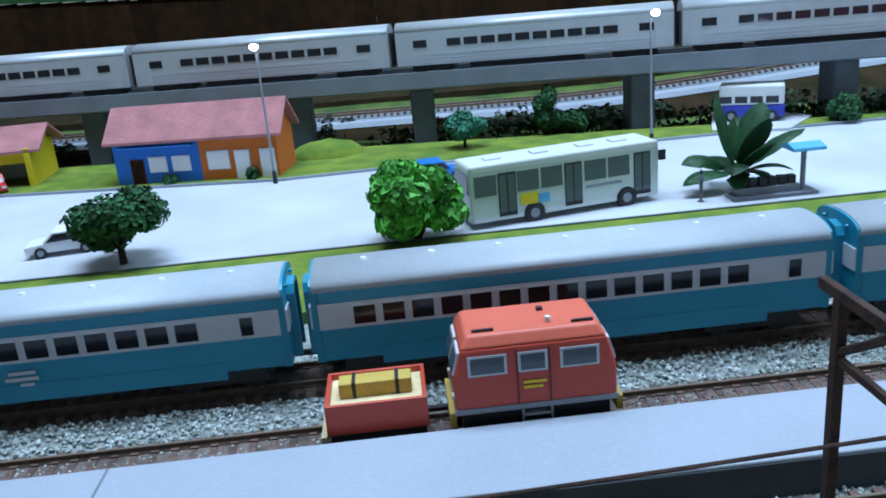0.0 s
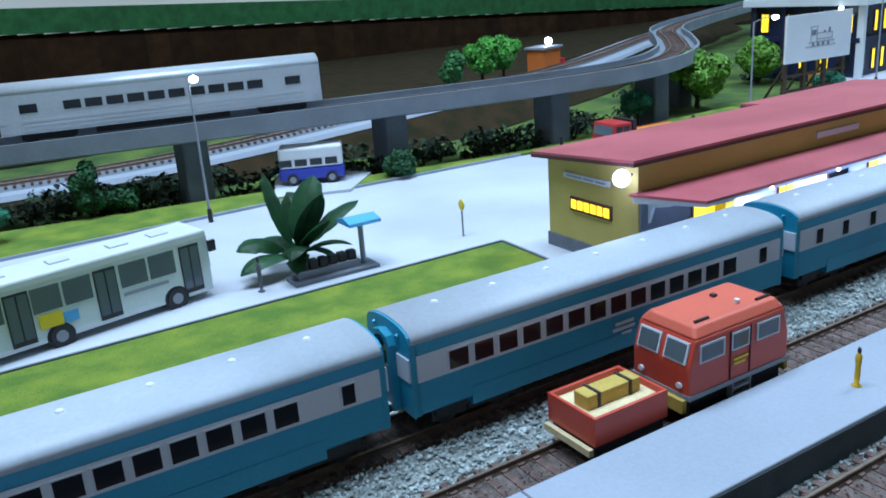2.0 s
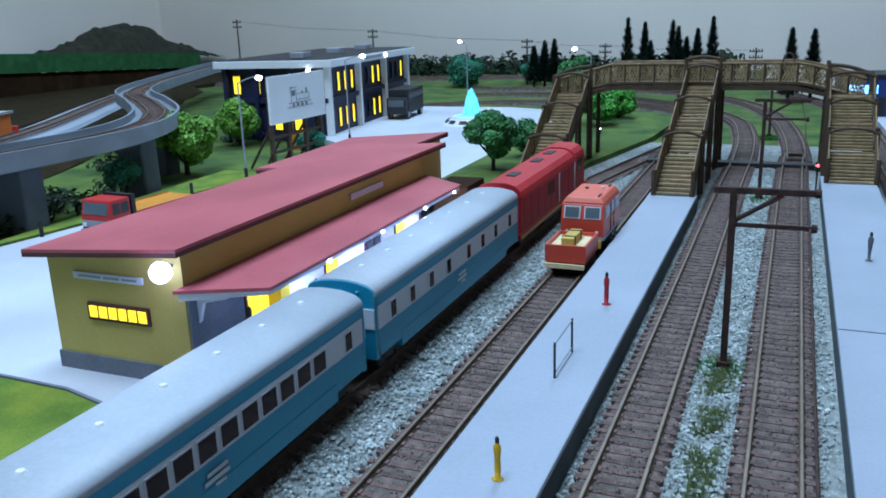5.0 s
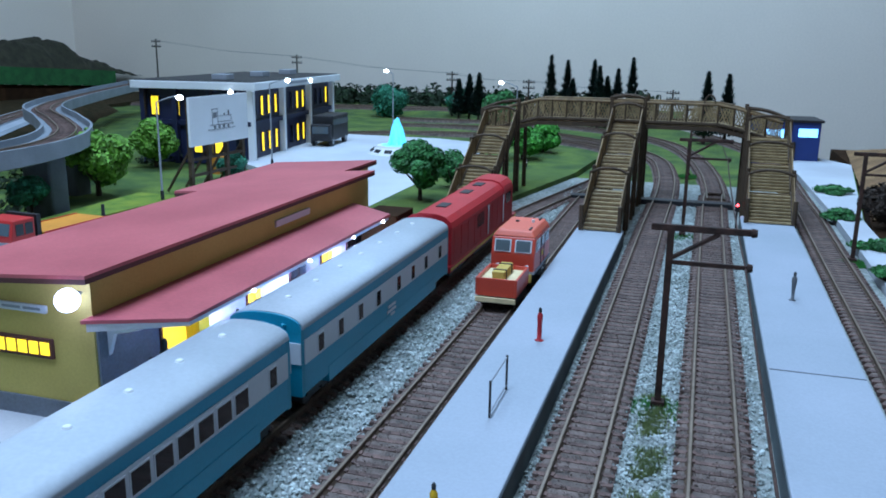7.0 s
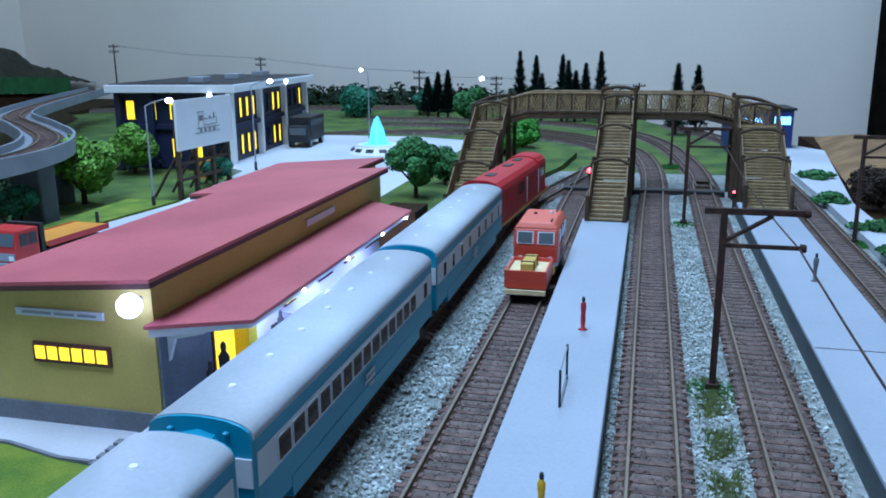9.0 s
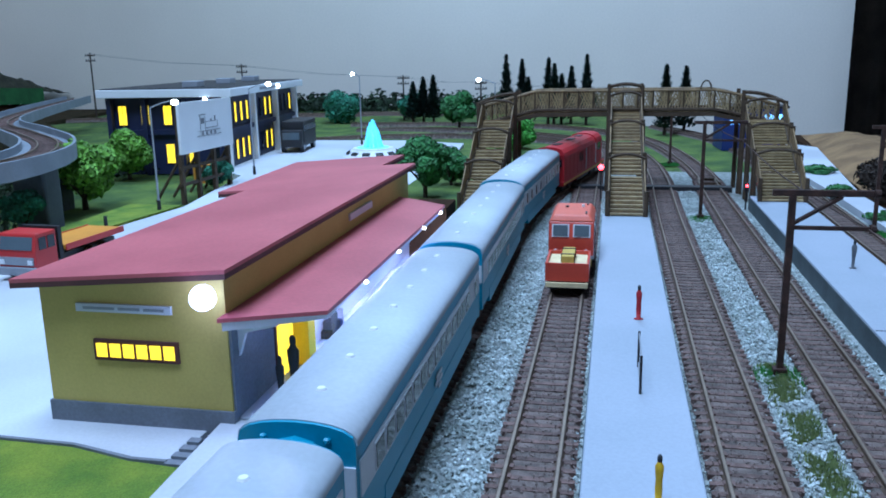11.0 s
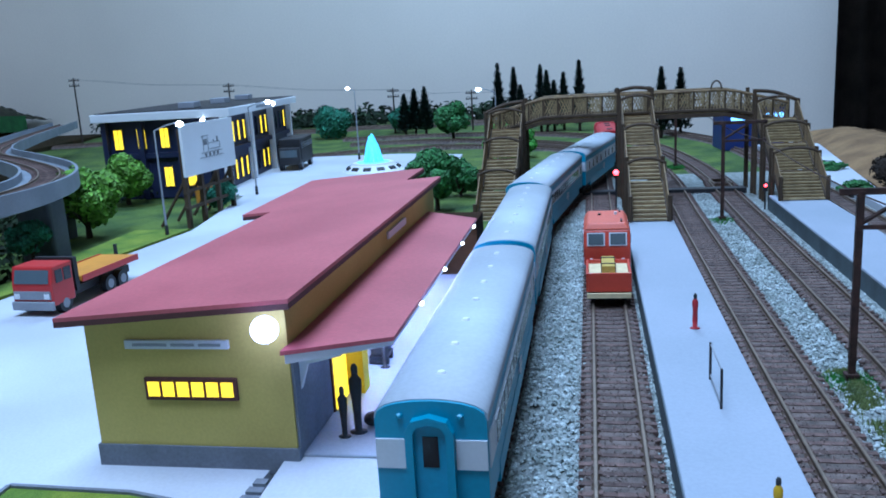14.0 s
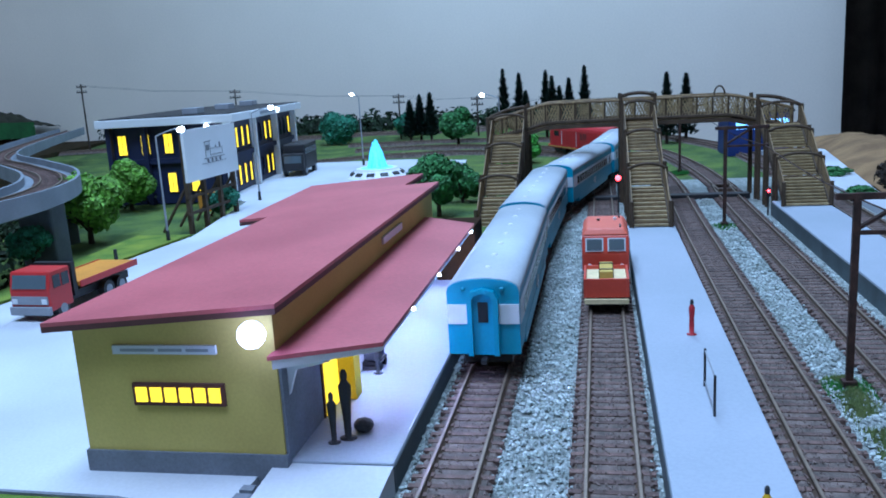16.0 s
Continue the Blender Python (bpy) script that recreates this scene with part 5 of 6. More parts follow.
# ---- fountain ----
fo = thing("fountain", pose(1.300, 0.2975, 0.0), "round white fountain basin with glowing cyan water", "fountain")
part("basin", cyl((0, 0, 0), (0, 0, 0.0095), 0.041, 0.028, 36), M_WHITE, fo)
part("rim", cyl((0, 0, 0.0095), (0, 0, 0.0110), 0.0285, 0.0275, 36), M_WHITE, fo)
for i in range(12):
    a = i * math.tau / 12
    part("niche", box(-0.0052, 0.0052, -0.0010, 0.0010, -0.0028, 0.0028, 0.0004), M_DARK, fo).matrix_basis = Matrix.Rotation(a, 4, "Z") @ Matrix.Translation((0.0, 0.0346, 0.0050)) @ Matrix.Rotation(0.94, 4, "X")
part("water", cyl((0, 0, 0.0111), (0, 0, 0.0116), 0.022, 0.022, 24), M_CYAN, fo)
rngf = np.random.RandomState(4)
for k in range(26):
    a, r = k * 2.4, 0.0095 * math.sqrt((k + 0.5) / 26)
    top = 0.046 - 0.9 * r - 0.9 * max(0.0, r - 0.005) + 0.004 * rngf.uniform(-1, 1)
    ca, sa = math.cos(a), math.sin(a)
    jet = [(r * ca * w, r * sa * w, 0.0112 + (top - 0.0112) * q) for w, q in ((1.45, 0.0), (1.15, 0.3), (0.95, 0.6), (0.75, 0.85), (0.55, 1.0))]
    part("jet", tube(jet, 0.0017, 6), M_CYAN, fo, "glowing cyan water jet")

# ---- road vehicles ----


def wheel(parent, x, y, r, w=0.004):
    t = part("wheel", cyl((x, y - w / 2, r), (x, y + w / 2, r), r, None, 18), M_DARK, parent)
    part("rim", cyl((x, y - w / 2 - 0.0003, r), (x, y + w / 2 + 0.0003, r), r * 0.55, None, 12), M_GREY, t)


def city_bus():
    b = thing("city_bus", pose(0.2095, 0.2425, 0.0, 0, 0, 11.9), "white and pale green city bus parked on the square", "bus")
    L, W, H = 0.061, 0.0142, 0.0375
    body = box(-L, L, -W, W, 0.0038, H, 0.0012)
    part("body", body, M_BUSG, b)
    part("roof", box(-L + 0.0005, L - 0.0005, -W - 0.0002, W + 0.0002, H - 0.0045, H + 0.0006, 0.0012), M_BUS, b, "white roof")
    for x in (-0.042, -0.012, 0.018, 0.040):
        part("roof_hatch", box(x - 0.005, x + 0.005, -0.004, 0.004, H + 0.0004, H + 0.0016, 0.0004), M_BAND, b)
    for side in (-1, 1):
        def yy(o0, o1):
            return sorted((side * (W + o0), side * (W + o1)))
        for x0, x1 in ((-0.058, -0.0445), (-0.0315, -0.018), (-0.0165, -0.003), (0.0115, 0.0255), (0.027, 0.041)):
            part("window", box(x0, x1, *yy(-0.0001, 0.0004), 0.0195, 0.0318), M_GLASSG, b)
        for x0 in (-0.0435, -0.0015, 0.0440):
            d = part("door", box(x0, x0 + 0.0112, *yy(-0.0001, 0.0003), 0.0060, 0.0322), M_DARK, b)
            for k in range(2):
                part("door_pane", box(x0 + 0.0006 + k * 0.0054, x0 + 0.0052 + k * 0.0054, *yy(0.0002, 0.0005), 0.0085, 0.0310), M_GLASSG, d)
        part("stripe", box(-0.030, -0.019, *yy(-0.0001, 0.0004), 0.0110, 0.0180), M_SIGNY, b, "yellow patch on the side")
        part("stripe", box(-0.0185, -0.0115, *yy(-0.0001, 0.0004), 0.0110, 0.0165), M_SKYBLUE, b, "blue patch on the side")
        part("skirt", box(-L + 0.002, L - 0.002, *yy(-0.0001, 0.0002), 0.0040, 0.0062), M_BUS, b)
        part("writing", box(0.012, 0.036, *yy(-0.0001, 0.0003), 0.0150, 0.0168), M_GREY, b)
        for x in (-0.0215, 0.0390):
            part("wheel_arch", cyl((x, side * (W - 0.002), 0.0052), (x, side * (W + 0.0003), 0.0052), 0.0068, None, 18), M_DARK, b)
            wheel(b, x, side * (W - 0.0010), 0.0054)
    part("windscreen", box(L - 0.0002, L + 0.0005, -0.0125, 0.0125, 0.0165, 0.0335), M_GLASSD, b)
    part("rear_window", box(-L - 0.0005, -L + 0.0002, -0.0120, 0.0120, 0.0210, 0.0330), M_GLASSD, b)
    part("mirror", box(L - 0.001, L + 0.003, -W - 0.003, -W - 0.001, 0.026, 0.032), M_DARK, b)
    return b


city_bus()


def small_car(x, y, rz, material, label, L=0.022, W=0.0092, H=0.0155):
    c = thing("car", pose(x, y, 0.0, 0, 0, rz), label, "car")
    b = prism([(-L, 0.0032), (L, 0.0032), (L, 0.0080), (L * 0.50, 0.0092), (L * 0.22, H), (-L * 0.55, H), (-L * 0.92, 0.0098), (-L, 0.0085)], "y", -W, W)
    bmesh.ops.bevel(b, geom=b.edges[:], offset=0.0007, segments=2, affect="EDGES", profile=0.5)
    part("body", b, material, c)
    for s in (-1, 1):
        part("window", prism([(L * 0.42, 0.0096), (L * 0.18, H - 0.0012), (-L * 0.50, H - 0.0012), (-L * 0.80, 0.0100)], "y", *sorted((s * (W - 0.0004), s * (W + 0.0003)))), M_GLASSD, c)
        for wx in (-L * 0.60, L * 0.60):
            wheel(c, wx, s * (W - 0.0010), 0.0036, 0.003)
        part("lamp", box(L - 0.0004, L + 0.0004, *sorted((s * 0.0050, s * 0.0085)), 0.0060, 0.0075), M_WHITE, c)
    part("windscreen", prism([(L * 0.47, 0.0094), (L * 0.235, H - 0.0010), (L * 0.255, H - 0.0010), (L * 0.50, 0.0094)], "y", -W + 0.0012, W - 0.0012), M_GLASSD, c)
    part("bumper", box(-L - 0.0006, -L + 0.0006, -W + 0.0005, W - 0.0005, 0.0034, 0.0052), M_DARK, c)
    return c


small_car(-0.098, 0.262, 190, M_WHITE, "white saloon car under the tree")
small_car(0.140, 0.352, 10, M_CARBLUE, "bright blue car on the square")
small_car(-0.232, 0.468, -60, M_TRUCKR, "red car before the yellow house")

# blue and white van on a paved bay
plain("parking_bay", prism([(0.375, 0.4200), (0.430, 0.398), (0.470, 0.440), (0.452, 0.490), (0.405, 0.500)], "z", -0.008, 0.0024), M_PAVE, "pale paved parking bay in the lawn", "pavement")
vn = thing("van", pose(0.423, 0.456, 0.0024, 0, 0, -25), "white and blue passenger van on a bay", "van")
part("body", box(-0.0225, 0.0225, -0.0105, 0.0105, 0.0036, 0.0118, 0.0012), M_VIOLET, vn, "blue lower body")
part("upper_body", box(-0.0220, 0.0220, -0.0102, 0.0102, 0.0119, 0.0262, 0.0016), M_WHITE, vn, "white upper body and roof")
for s in (-1, 1):
    for x in (-0.0175, -0.0070, 0.0035, 0.0140):
        part("window", box(x - 0.0042, x + 0.0042, *sorted((s * 0.0101, s * 0.0106)), 0.0135, 0.0182), M_GLASSD, vn)
    for x in (-0.0135, 0.0135):
        wheel(vn, x, s * 0.0095, 0.0042, 0.003)
part("windscreen", box(0.0218, 0.0224, -0.0085, 0.0085, 0.0135, 0.0190), M_GLASSD, vn)
part("rear_window", box(-0.0224, -0.0218, -0.0085, 0.0085, 0.0135, 0.0190), M_GLASSD, vn)
vn.matrix_world = pose(0.4205, 0.4490, 0.0024, 0, 0, -25) @ Matrix.Scale(1.18, 4)

# red flatbed truck
tk = thing("flatbed_truck", pose(0.640, 0.3375, 0.0, 0, 0, -3), "red cab truck with an orange timber flatbed", "truck")
cab = prism([(0.0, 0.0060), (0.0205, 0.0060), (0.0205, 0.0300), (0.0025, 0.0300), (0.0, 0.0190)], "y", -0.0138, 0.0138)
bmesh.ops.bevel(cab, geom=cab.edges[:], offset=0.0009, segments=2, affect="EDGES", profile=0.5)
part("cab", cab, M_TRUCKR, tk)
part("windscreen", prism([(-0.0003, 0.0200), (0.0020, 0.0280), (0.0030, 0.0280), (0.0008, 0.0200)], "y", -0.0118, 0.0118), M_GLASSG, tk)
part("bumper", box(-0.0018, 0.0006, -0.0140, 0.0140, 0.0040, 0.0092, 0.0004), M_GREY, tk, "grey bumper")
part("grille", box(-0.0008, 0.0004, -0.0125, 0.0125, 0.0105, 0.0155), M_GREY, tk)
for s in (-1, 1):
    for x0 in (0.0042, 0.0120):
        part("side_window", box(x0, x0 + 0.0064, *sorted((s * 0.0136, s * 0.0141)), 0.0195, 0.0272), M_GLASSD, tk)
    part("headlight", box(-0.0012, 0.0, *sorted((s * 0.0085, s * 0.0120)), 0.0110, 0.0140), M_WHITE, tk)
part("chassis", box(0.006, 0.086, -0.0080, 0.0080, 0.0060, 0.0110), M_DARK, tk)
part("headboard", box(0.0225, 0.0260, -0.0135, 0.0135, 0.0100, 0.0310), M_DARK, tk, "black headboard behind the cab")
part("flatbed", box(0.0275, 0.0880, -0.0142, 0.0142, 0.0150, 0.0176), M_ORANGE, tk, "orange timber flatbed")
for s in (-1, 1):
    part("bed_rail", box(0.0275, 0.0880, *sorted((s * 0.0142, s * 0.0150)), 0.0142, 0.0182), M_TRUCKR, tk)
    for x in (0.0110, 0.0560, 0.0700):
        wheel(tk, x, s * 0.0115, 0.0056, 0.0045)

# black lorry near the office
lo = thing("box_lorry", pose(1.372, 0.430, 0.0, 0, 0, 7), "black box lorry parked before the office", "lorry")
part("body", box(-0.040, 0.036, -0.016, 0.016, 0.0080, 0.0440, 0.0015), M_DARK, lo)
part("cab", box(-0.052, -0.0405, -0.015, 0.015, 0.0080, 0.0320, 0.0015), M_DARK, lo)
part("windscreen", box(-0.0528, -0.0518, -0.012, 0.012, 0.0190, 0.0290), M_GLASSG, lo)
part("side_band", box(-0.038, 0.034, -0.0166, -0.0158, 0.0300, 0.0380), M_GLASSG, lo)
for s in (-1, 1):
    for x in (-0.040, 0.022):
        wheel(lo, x, s * 0.0135, 0.0070, 0.005)

# ---- houses ----


def double_house():
    h = thing("double_house", pose(-0.1170, 0.4390, 0.0, 0, 0, -10.4), "small blue and orange double house with pink roof", "house")
    W, D, H = 0.138, 0.046, 0.0355
    part("wall", box(0.0, W * 0.53, 0.0, D, -0.004, H), M_HBLUE, h, "blue painted half")
    part("wall", box(W * 0.53 + 0.0002, W, 0.0, D, -0.004, H), M_HORANGE, h, "orange painted half")
    for a, b in ((-0.004, H - 0.001), (D + 0.004, H - 0.001)):
        r = prism([(a, b), (a, b + 0.0022), (D / 2, H + 0.0265), (D / 2, H + 0.0243)], "x", -0.006, W + 0.006)
        part("roof_slope", r, M_PINKROOF, h, "faded pink tiled roof slope")
    for x in (0.0004, W - 0.0024):
        part("gable", prism([(0.0, H), (D, H), (D / 2, H + 0.0235)], "x", x, x + 0.002), M_HBLUE if x < 0.05 else M_HORANGE, h)
    for x0, x1, z0, z1, m in ((0.014, 0.024, 0.0, 0.021, M_BROWN), (0.030, 0.044, 0.0110, 0.0225, M_WINDOWW), (0.050, 0.064, 0.0110, 0.0225, M_WINDOWW), (0.080, 0.097, 0.0105, 0.0245, M_WINDOWW), (0.103, 0.114, 0.0005, 0.0240, M_WINDOWW), (0.124, 0.135, 0.0005, 0.0240, M_WINDOWW)):
        w = part("door" if z0 < 0.005 else "window", box(x0 - 0.0008, x1 + 0.0008, -0.0008, 0.0002, z0 - 0.0006, z1 + 0.0008), M_BAND if m is M_WINDOWW else M_FASCIA, h)
        part("pane", box(x0, x1, -0.0012, -0.0004, z0, z1), m, w)
    part("awning", box(0.006, W * 0.50, -0.0050, 0.0, H - 0.0045, H - 0.0035), M_HBLUE, h)
    return h


double_house()
tree(-0.072, 0.4260, 0.009, 0.0065, M_LEAFD, "small dark shrub at the house wall", "bush", n=380, seed=41, bottom=0.05, size=0.0015)
tree(-0.003, 0.4130, 0.010, 0.0060, M_LEAFD, "small dark shrub at the house wall", "bush", n=380, seed=42, bottom=0.05, size=0.0015)
yh = thing("yellow_house", pose(-0.300, 0.470, 0.0, 0, 0, 4), "yellow house with carport and pink roof", "house")
part("wall", box(0.0, 0.060, 0.0, 0.060, -0.004, 0.030), M_HYELLOW, yh)
part("wall", box(0.098, 0.103, -0.006, 0.060, -0.004, 0.034), M_HYELLOW, yh)
part("lintel", box(0.0602, 0.0978, 0.0, 0.004, 0.021, 0.031), M_HYELLOW, yh)
part("carport_back", box(0.0602, 0.0978, 0.040, 0.044, -0.004, 0.030), M_WHITE, yh)
part("roof_slope", prism([(-0.006, 0.0305), (-0.006, 0.0327), (0.030, 0.0500), (0.030, 0.0478)], "x", -0.006, 0.112), M_PINKROOF, yh, "faded pink tiled roof slope")
part("roof_slope", prism([(0.066, 0.0305), (0.066, 0.0327), (0.030, 0.0500), (0.030, 0.0478)], "x", -0.006, 0.112), M_PINKROOF, yh)
part("gable", prism([(0.0, 0.0302), (0.060, 0.0302), (0.030, 0.0476)], "x", 0.0985, 0.1025), M_HYELLOW, yh)
bm = bmesh.new()
bmesh.ops.create_icosphere(bm, subdivisions=3, radius=1.0)
for v in bm.verts:
    v.co = (0.052 + v.co.x * 0.035, 0.485 + v.co.y * 0.025, -0.002 + v.co.z * 0.016 + 0.002 * noise.noise(v.co * 3))
tagged(link_bm("sand_mound", bm, M_GRASS, True), "low grassy mound on the verge", "mound", "", "structure")

# ---- bus shelter, banana plant, posts ----
sh = thing("bus_shelter", pose(0.337, 0.2275, 0.0), "small blue roofed bus shelter with seats", "bus shelter")
part("base", box(-0.026, 0.026, -0.008, 0.008, 0.0, 0.0020), M_PLINTH, sh)
part("bench", box(-0.022, 0.016, -0.0030, 0.0030, 0.0020, 0.0062), M_GREY, sh)
for i in range(6):
    part("seat", box(-0.020 + i * 0.006, -0.0152 + i * 0.006, -0.0015, 0.0035, 0.0063, 0.0115, 0.0004), M_DARK, sh)
part("post", cyl((0.0195, 0, 0.0020), (0.0195, 0, 0.0285), 0.0016, None, 10), M_GREY, sh)
rf = prism([(-0.009, 0.0272), (0.009, 0.0272), (0.0085, 0.0290), (0.0, 0.0312), (-0.0085, 0.0290)], "x", 0.0090, 0.0290)
part("roof", rf, M_SKYBLUE, sh, "sky blue pitched roof")


def banana(x, y):
    """Broad paddle leaves on short stalks: (turn, rise, length, half width, droop)."""
    t = thing("banana_plant", pose(x, y, 0.0), "dark green banana plant with broad drooping leaves", "plant")
    rngb = random.Random(12)
    leaves = [(3.30, 0.35, 0.040, 0.0072, 0.13), (3.00, 0.75, 0.036, 0.0065, 0.16), (2.30, 1.38, 0.052, 0.0098, 0.03), (1.40, 1.10, 0.044, 0.0090, 0.09),
              (0.60, 1.22, 0.049, 0.0100, 0.06), (-0.10, 0.95, 0.047, 0.0085, 0.11), (-0.35, 0.55, 0.036, 0.0070, 0.15), (-1.20, 1.05, 0.038, 0.0088, 0.10),
              (-2.10, 0.85, 0.034, 0.0078, 0.20), (4.30, 0.50, 0.027, 0.0065, 0.22), (5.40, 1.30, 0.043, 0.0090, 0.07), (0.20, 0.30, 0.028, 0.0060, 0.20), (1.90, 0.60, 0.036, 0.0078, 0.14)]
    for a, up, L, wd, droop in leaves:
        b = bmesh.new()
        rows = []
        p = Vector((rngb.uniform(-0.003, 0.003), rngb.uniform(-0.003, 0.003), 0.010))
        d = up
        tw = rngb.uniform(-0.5, 0.5)
        c, s = math.cos(a), math.sin(a)
        for k in range(12):
            u = k / 11
            w = 0.0007 + wd * (math.sin(math.pi * max(0.0, min(1.0, (u - 0.16) / 0.84))) ** 0.55 if u > 0.16 else 0.0)
            fwd = Vector((c * math.cos(d), s * math.cos(d), math.sin(d)))
            side = Vector((-s, c, 0)) * math.cos(tw) + Vector((-s, c, 0)).cross(fwd) * math.sin(tw)
            dip = fwd.cross(side)
            row = []
            for sx in (-1, -0.5, 0, 0.5, 1):
                torn = 1 + (rngb.uniform(-0.14, 0.06) if abs(sx) == 1 else 0)
                row.append(b.verts.new(p + side * sx * w * torn - dip * abs(sx) ** 1.5 * w * 0.28))
            rows.append(row)
            p = p + fwd * (L / 11)
            d -= droop * (0.3 + 1.2 * u)
        for r0, r1 in zip(rows, rows[1:]):
            for k in range(4):
                b.faces.new((r0[k], r0[k + 1], r1[k + 1], r1[k]))
        bmesh.ops.solidify(b, geom=b.faces[:], thickness=0.0003)
        part("leaf", b, M_BANANA, t)
    part("stem", cyl((0, 0, 0), (0, 0, 0.018), 0.0040, 0.0026, 8), M_LEAF, t)
    return t


banana(0.324, 0.244)


def street_lamp(x, y, h, reach, label="grey street lamp with a glowing white head"):
    s = thing("street_lamp", pose(x, y, 0.0), label, "street lamp", "street lamps")
    part("post", cyl((0, 0, -0.004), (0, 0, h - 0.006), 0.0011, 0.0007, 8), M_GREY, s)
    part("base", cyl((0, 0, 0), (0, 0, 0.010), 0.0019, 0.0016, 8), M_DARK, s)
    pts = [(reach[0] * u, reach[1] * u, h - 0.006 + 0.006 * math.sin(u * math.pi / 2)) for u in (0, 0.25, 0.5, 0.75, 1.0)]
    part("arm", tube(pts, 0.0006), M_GREY, s)
    part("head", ball((reach[0], reach[1], h - 0.0012), 0.0034, 2, (1, 1, 0.75)), M_LAMPW, s, "glowing white lamp head")
    return s


street_lamp(0.3160, 0.3950, 0.104, (0.002, -0.006))
street_lamp(0.0166, 0.3950, 0.106, (0.0, -0.006))
street_lamp(0.8749, 0.3756, 0.098, (0.004, -0.022))
street_lamp(1.1086, 0.3870, 0.105, (0.0, -0.024))
street_lamp(1.4400, 0.3560, 0.108, (-0.008, 0.008))
street_lamp(1.2904, 0.1280, 0.1012, (0.0, 0.0216))


def utility_pole(x, y, h, z=0.0):
    u = thing("utility_pole", pose(x, y, z), "brown wooden utility pole with crossarms", "utility pole", "utility poles")
    part("post", cyl((0, 0, -0.008), (0, 0, h), 0.0022, 0.0016, 8), M_BARK, u)
    for dz in (0.006, 0.018):
        part("crossarm", box(-0.0010, 0.0010, -0.013, 0.013, h - dz - 0.002, h - dz), M_BARK, u)
        for yy in (-0.011, -0.005, 0.005, 0.011):
            part("insulator", cyl((0, yy, h - dz), (0, yy, h - dz + 0.0035), 0.0011, None, 6), M_DARK, u)
    return u


for px, py, ph in ((2.00, 1.180, 0.151), (2.00, 0.803, 0.120), (2.00, 0.428, 0.0905), (2.00, 0.257, 0.078), (2.00, -0.042, 0.064)):
    utility_pole(px, py, ph)
wires = thing("overhead_wires", pose(0, 0, 0), "thin dark telegraph wires between the poles", "wires", "", "structure")
for dy in (-0.011, 0.011):
    pts = [(2.00, 1.180 + dy, 0.147), (2.00, 0.803 + dy, 0.116), (2.00, 0.428 + dy, 0.0865), (2.00, 0.257 + dy, 0.074), (2.00, -0.042 + dy, 0.060)]
    for p, q in zip(pts, pts[1:]):
        mid = ((p[0] + q[0]) / 2, (p[1] + q[1]) / 2, (p[2] + q[2]) / 2 - 0.006)
        part("wire", tube([p, mid, q], 0.0002, 5), M_DARK, wires)

sg = thing("bus_stop_sign", pose(0.4309, 0.2351, 0.0), "yellow bus stop sign on a thin post", "sign")
part("post", cyl((0, 0, 0), (0, 0, 0.018), 0.0006, None, 6), M_GREY, sg)
part("plate", ball((0, 0, 0.0205), 0.0032, 2, (0.35, 1, 1.2)), M_SIGNY, sg)

# dark bollards on the square's edge
for i, (bx, by) in enumerate(((0.640, 0.392), (0.79, 0.374))):
    tagged(link_bm("bollard", cyl((bx, by, 0.0), (bx, by, 0.012), 0.0016, 0.0014, 8), M_DARK), "short dark bollard at the edge of the square", "bollard", "bollards")

# ---- orange hut with a lamp ----
hu = thing("trackside_hut", pose(0.905, 0.752, 0.026, 0, 0, 20), "small orange brick hut beside the far track", "hut")
part("wall", box(-0.021, 0.021, -0.014, 0.014, -0.01, 0.026), M_HORANGE, hu)
part("roof", box(-0.024, 0.024, -0.017, 0.017, 0.0262, 0.0290), M_GREY, hu)
part("lamp", ball((0.0, -0.008, 0.036), 0.0052, 2), M_LAMPW, hu, "glaring white lamp")
part("lamp_post", cyl((0, -0.008, 0.029), (0, -0.008, 0.033), 0.0008, None, 6), M_GREY, hu)
part("barrel", cyl((0.026, -0.012, -0.004), (0.026, -0.012, 0.010), 0.006, None, 12), M_TRUCKR, hu)

# ---- blue kiosk with lit screens ----
ki = thing("blue_kiosk", pose(1.452, -0.216, 0.0, 0, 0, 4), "dark blue kiosk with glowing light blue screens", "kiosk")
part("wall", box(-0.020, 0.050, -0.040, 0.044, -0.006, 0.052, 0.0008), M_CONTB, ki)
part("roof", box(-0.023, 0.053, -0.043, 0.047, 0.0522, 0.0555), M_DARK, ki)
part("screen", box(-0.0212, -0.0200, 0.0, 0.034, 0.0310, 0.0420), M_SCREEN, ki, "glowing light blue screen")
part("screen", box(-0.0212, -0.0200, -0.036, -0.012, 0.0330, 0.0440), M_SCREEN, ki, "glowing light blue screen")
part("door", box(-0.0210, -0.0200, -0.010, -0.002, -0.004, 0.026), M_DARK, ki)

# ---- signals ----


def signal(x, y, h, lit, label):
    s = thing("signal", pose(x, y, -0.0046), label, "railway signal", "signals")
    part("post", cyl((0, 0, 0), (0, 0, h), 0.0007, None, 8), M_DARK, s)
    part("head", box(-0.0014, 0.0010, -0.0019, 0.0019, h - 0.002, h + 0.006, 0.0003), M_DARK, s)
    part("lens", ball((-0.0014, 0, h + 0.0032), 0.0026 if h > 0.03 else 0.0013, 2), lit, s, "glowing lens")
    return s


signal(0.980, -0.0135, 0.031, M_REDLED, "small trackside signal showing red")
signal(0.962, -0.1395, 0.018, M_REDLED, "small trackside signal showing red")
signal(1.115, 0.078, 0.024, M_LAMPW, "small trackside signal showing white")

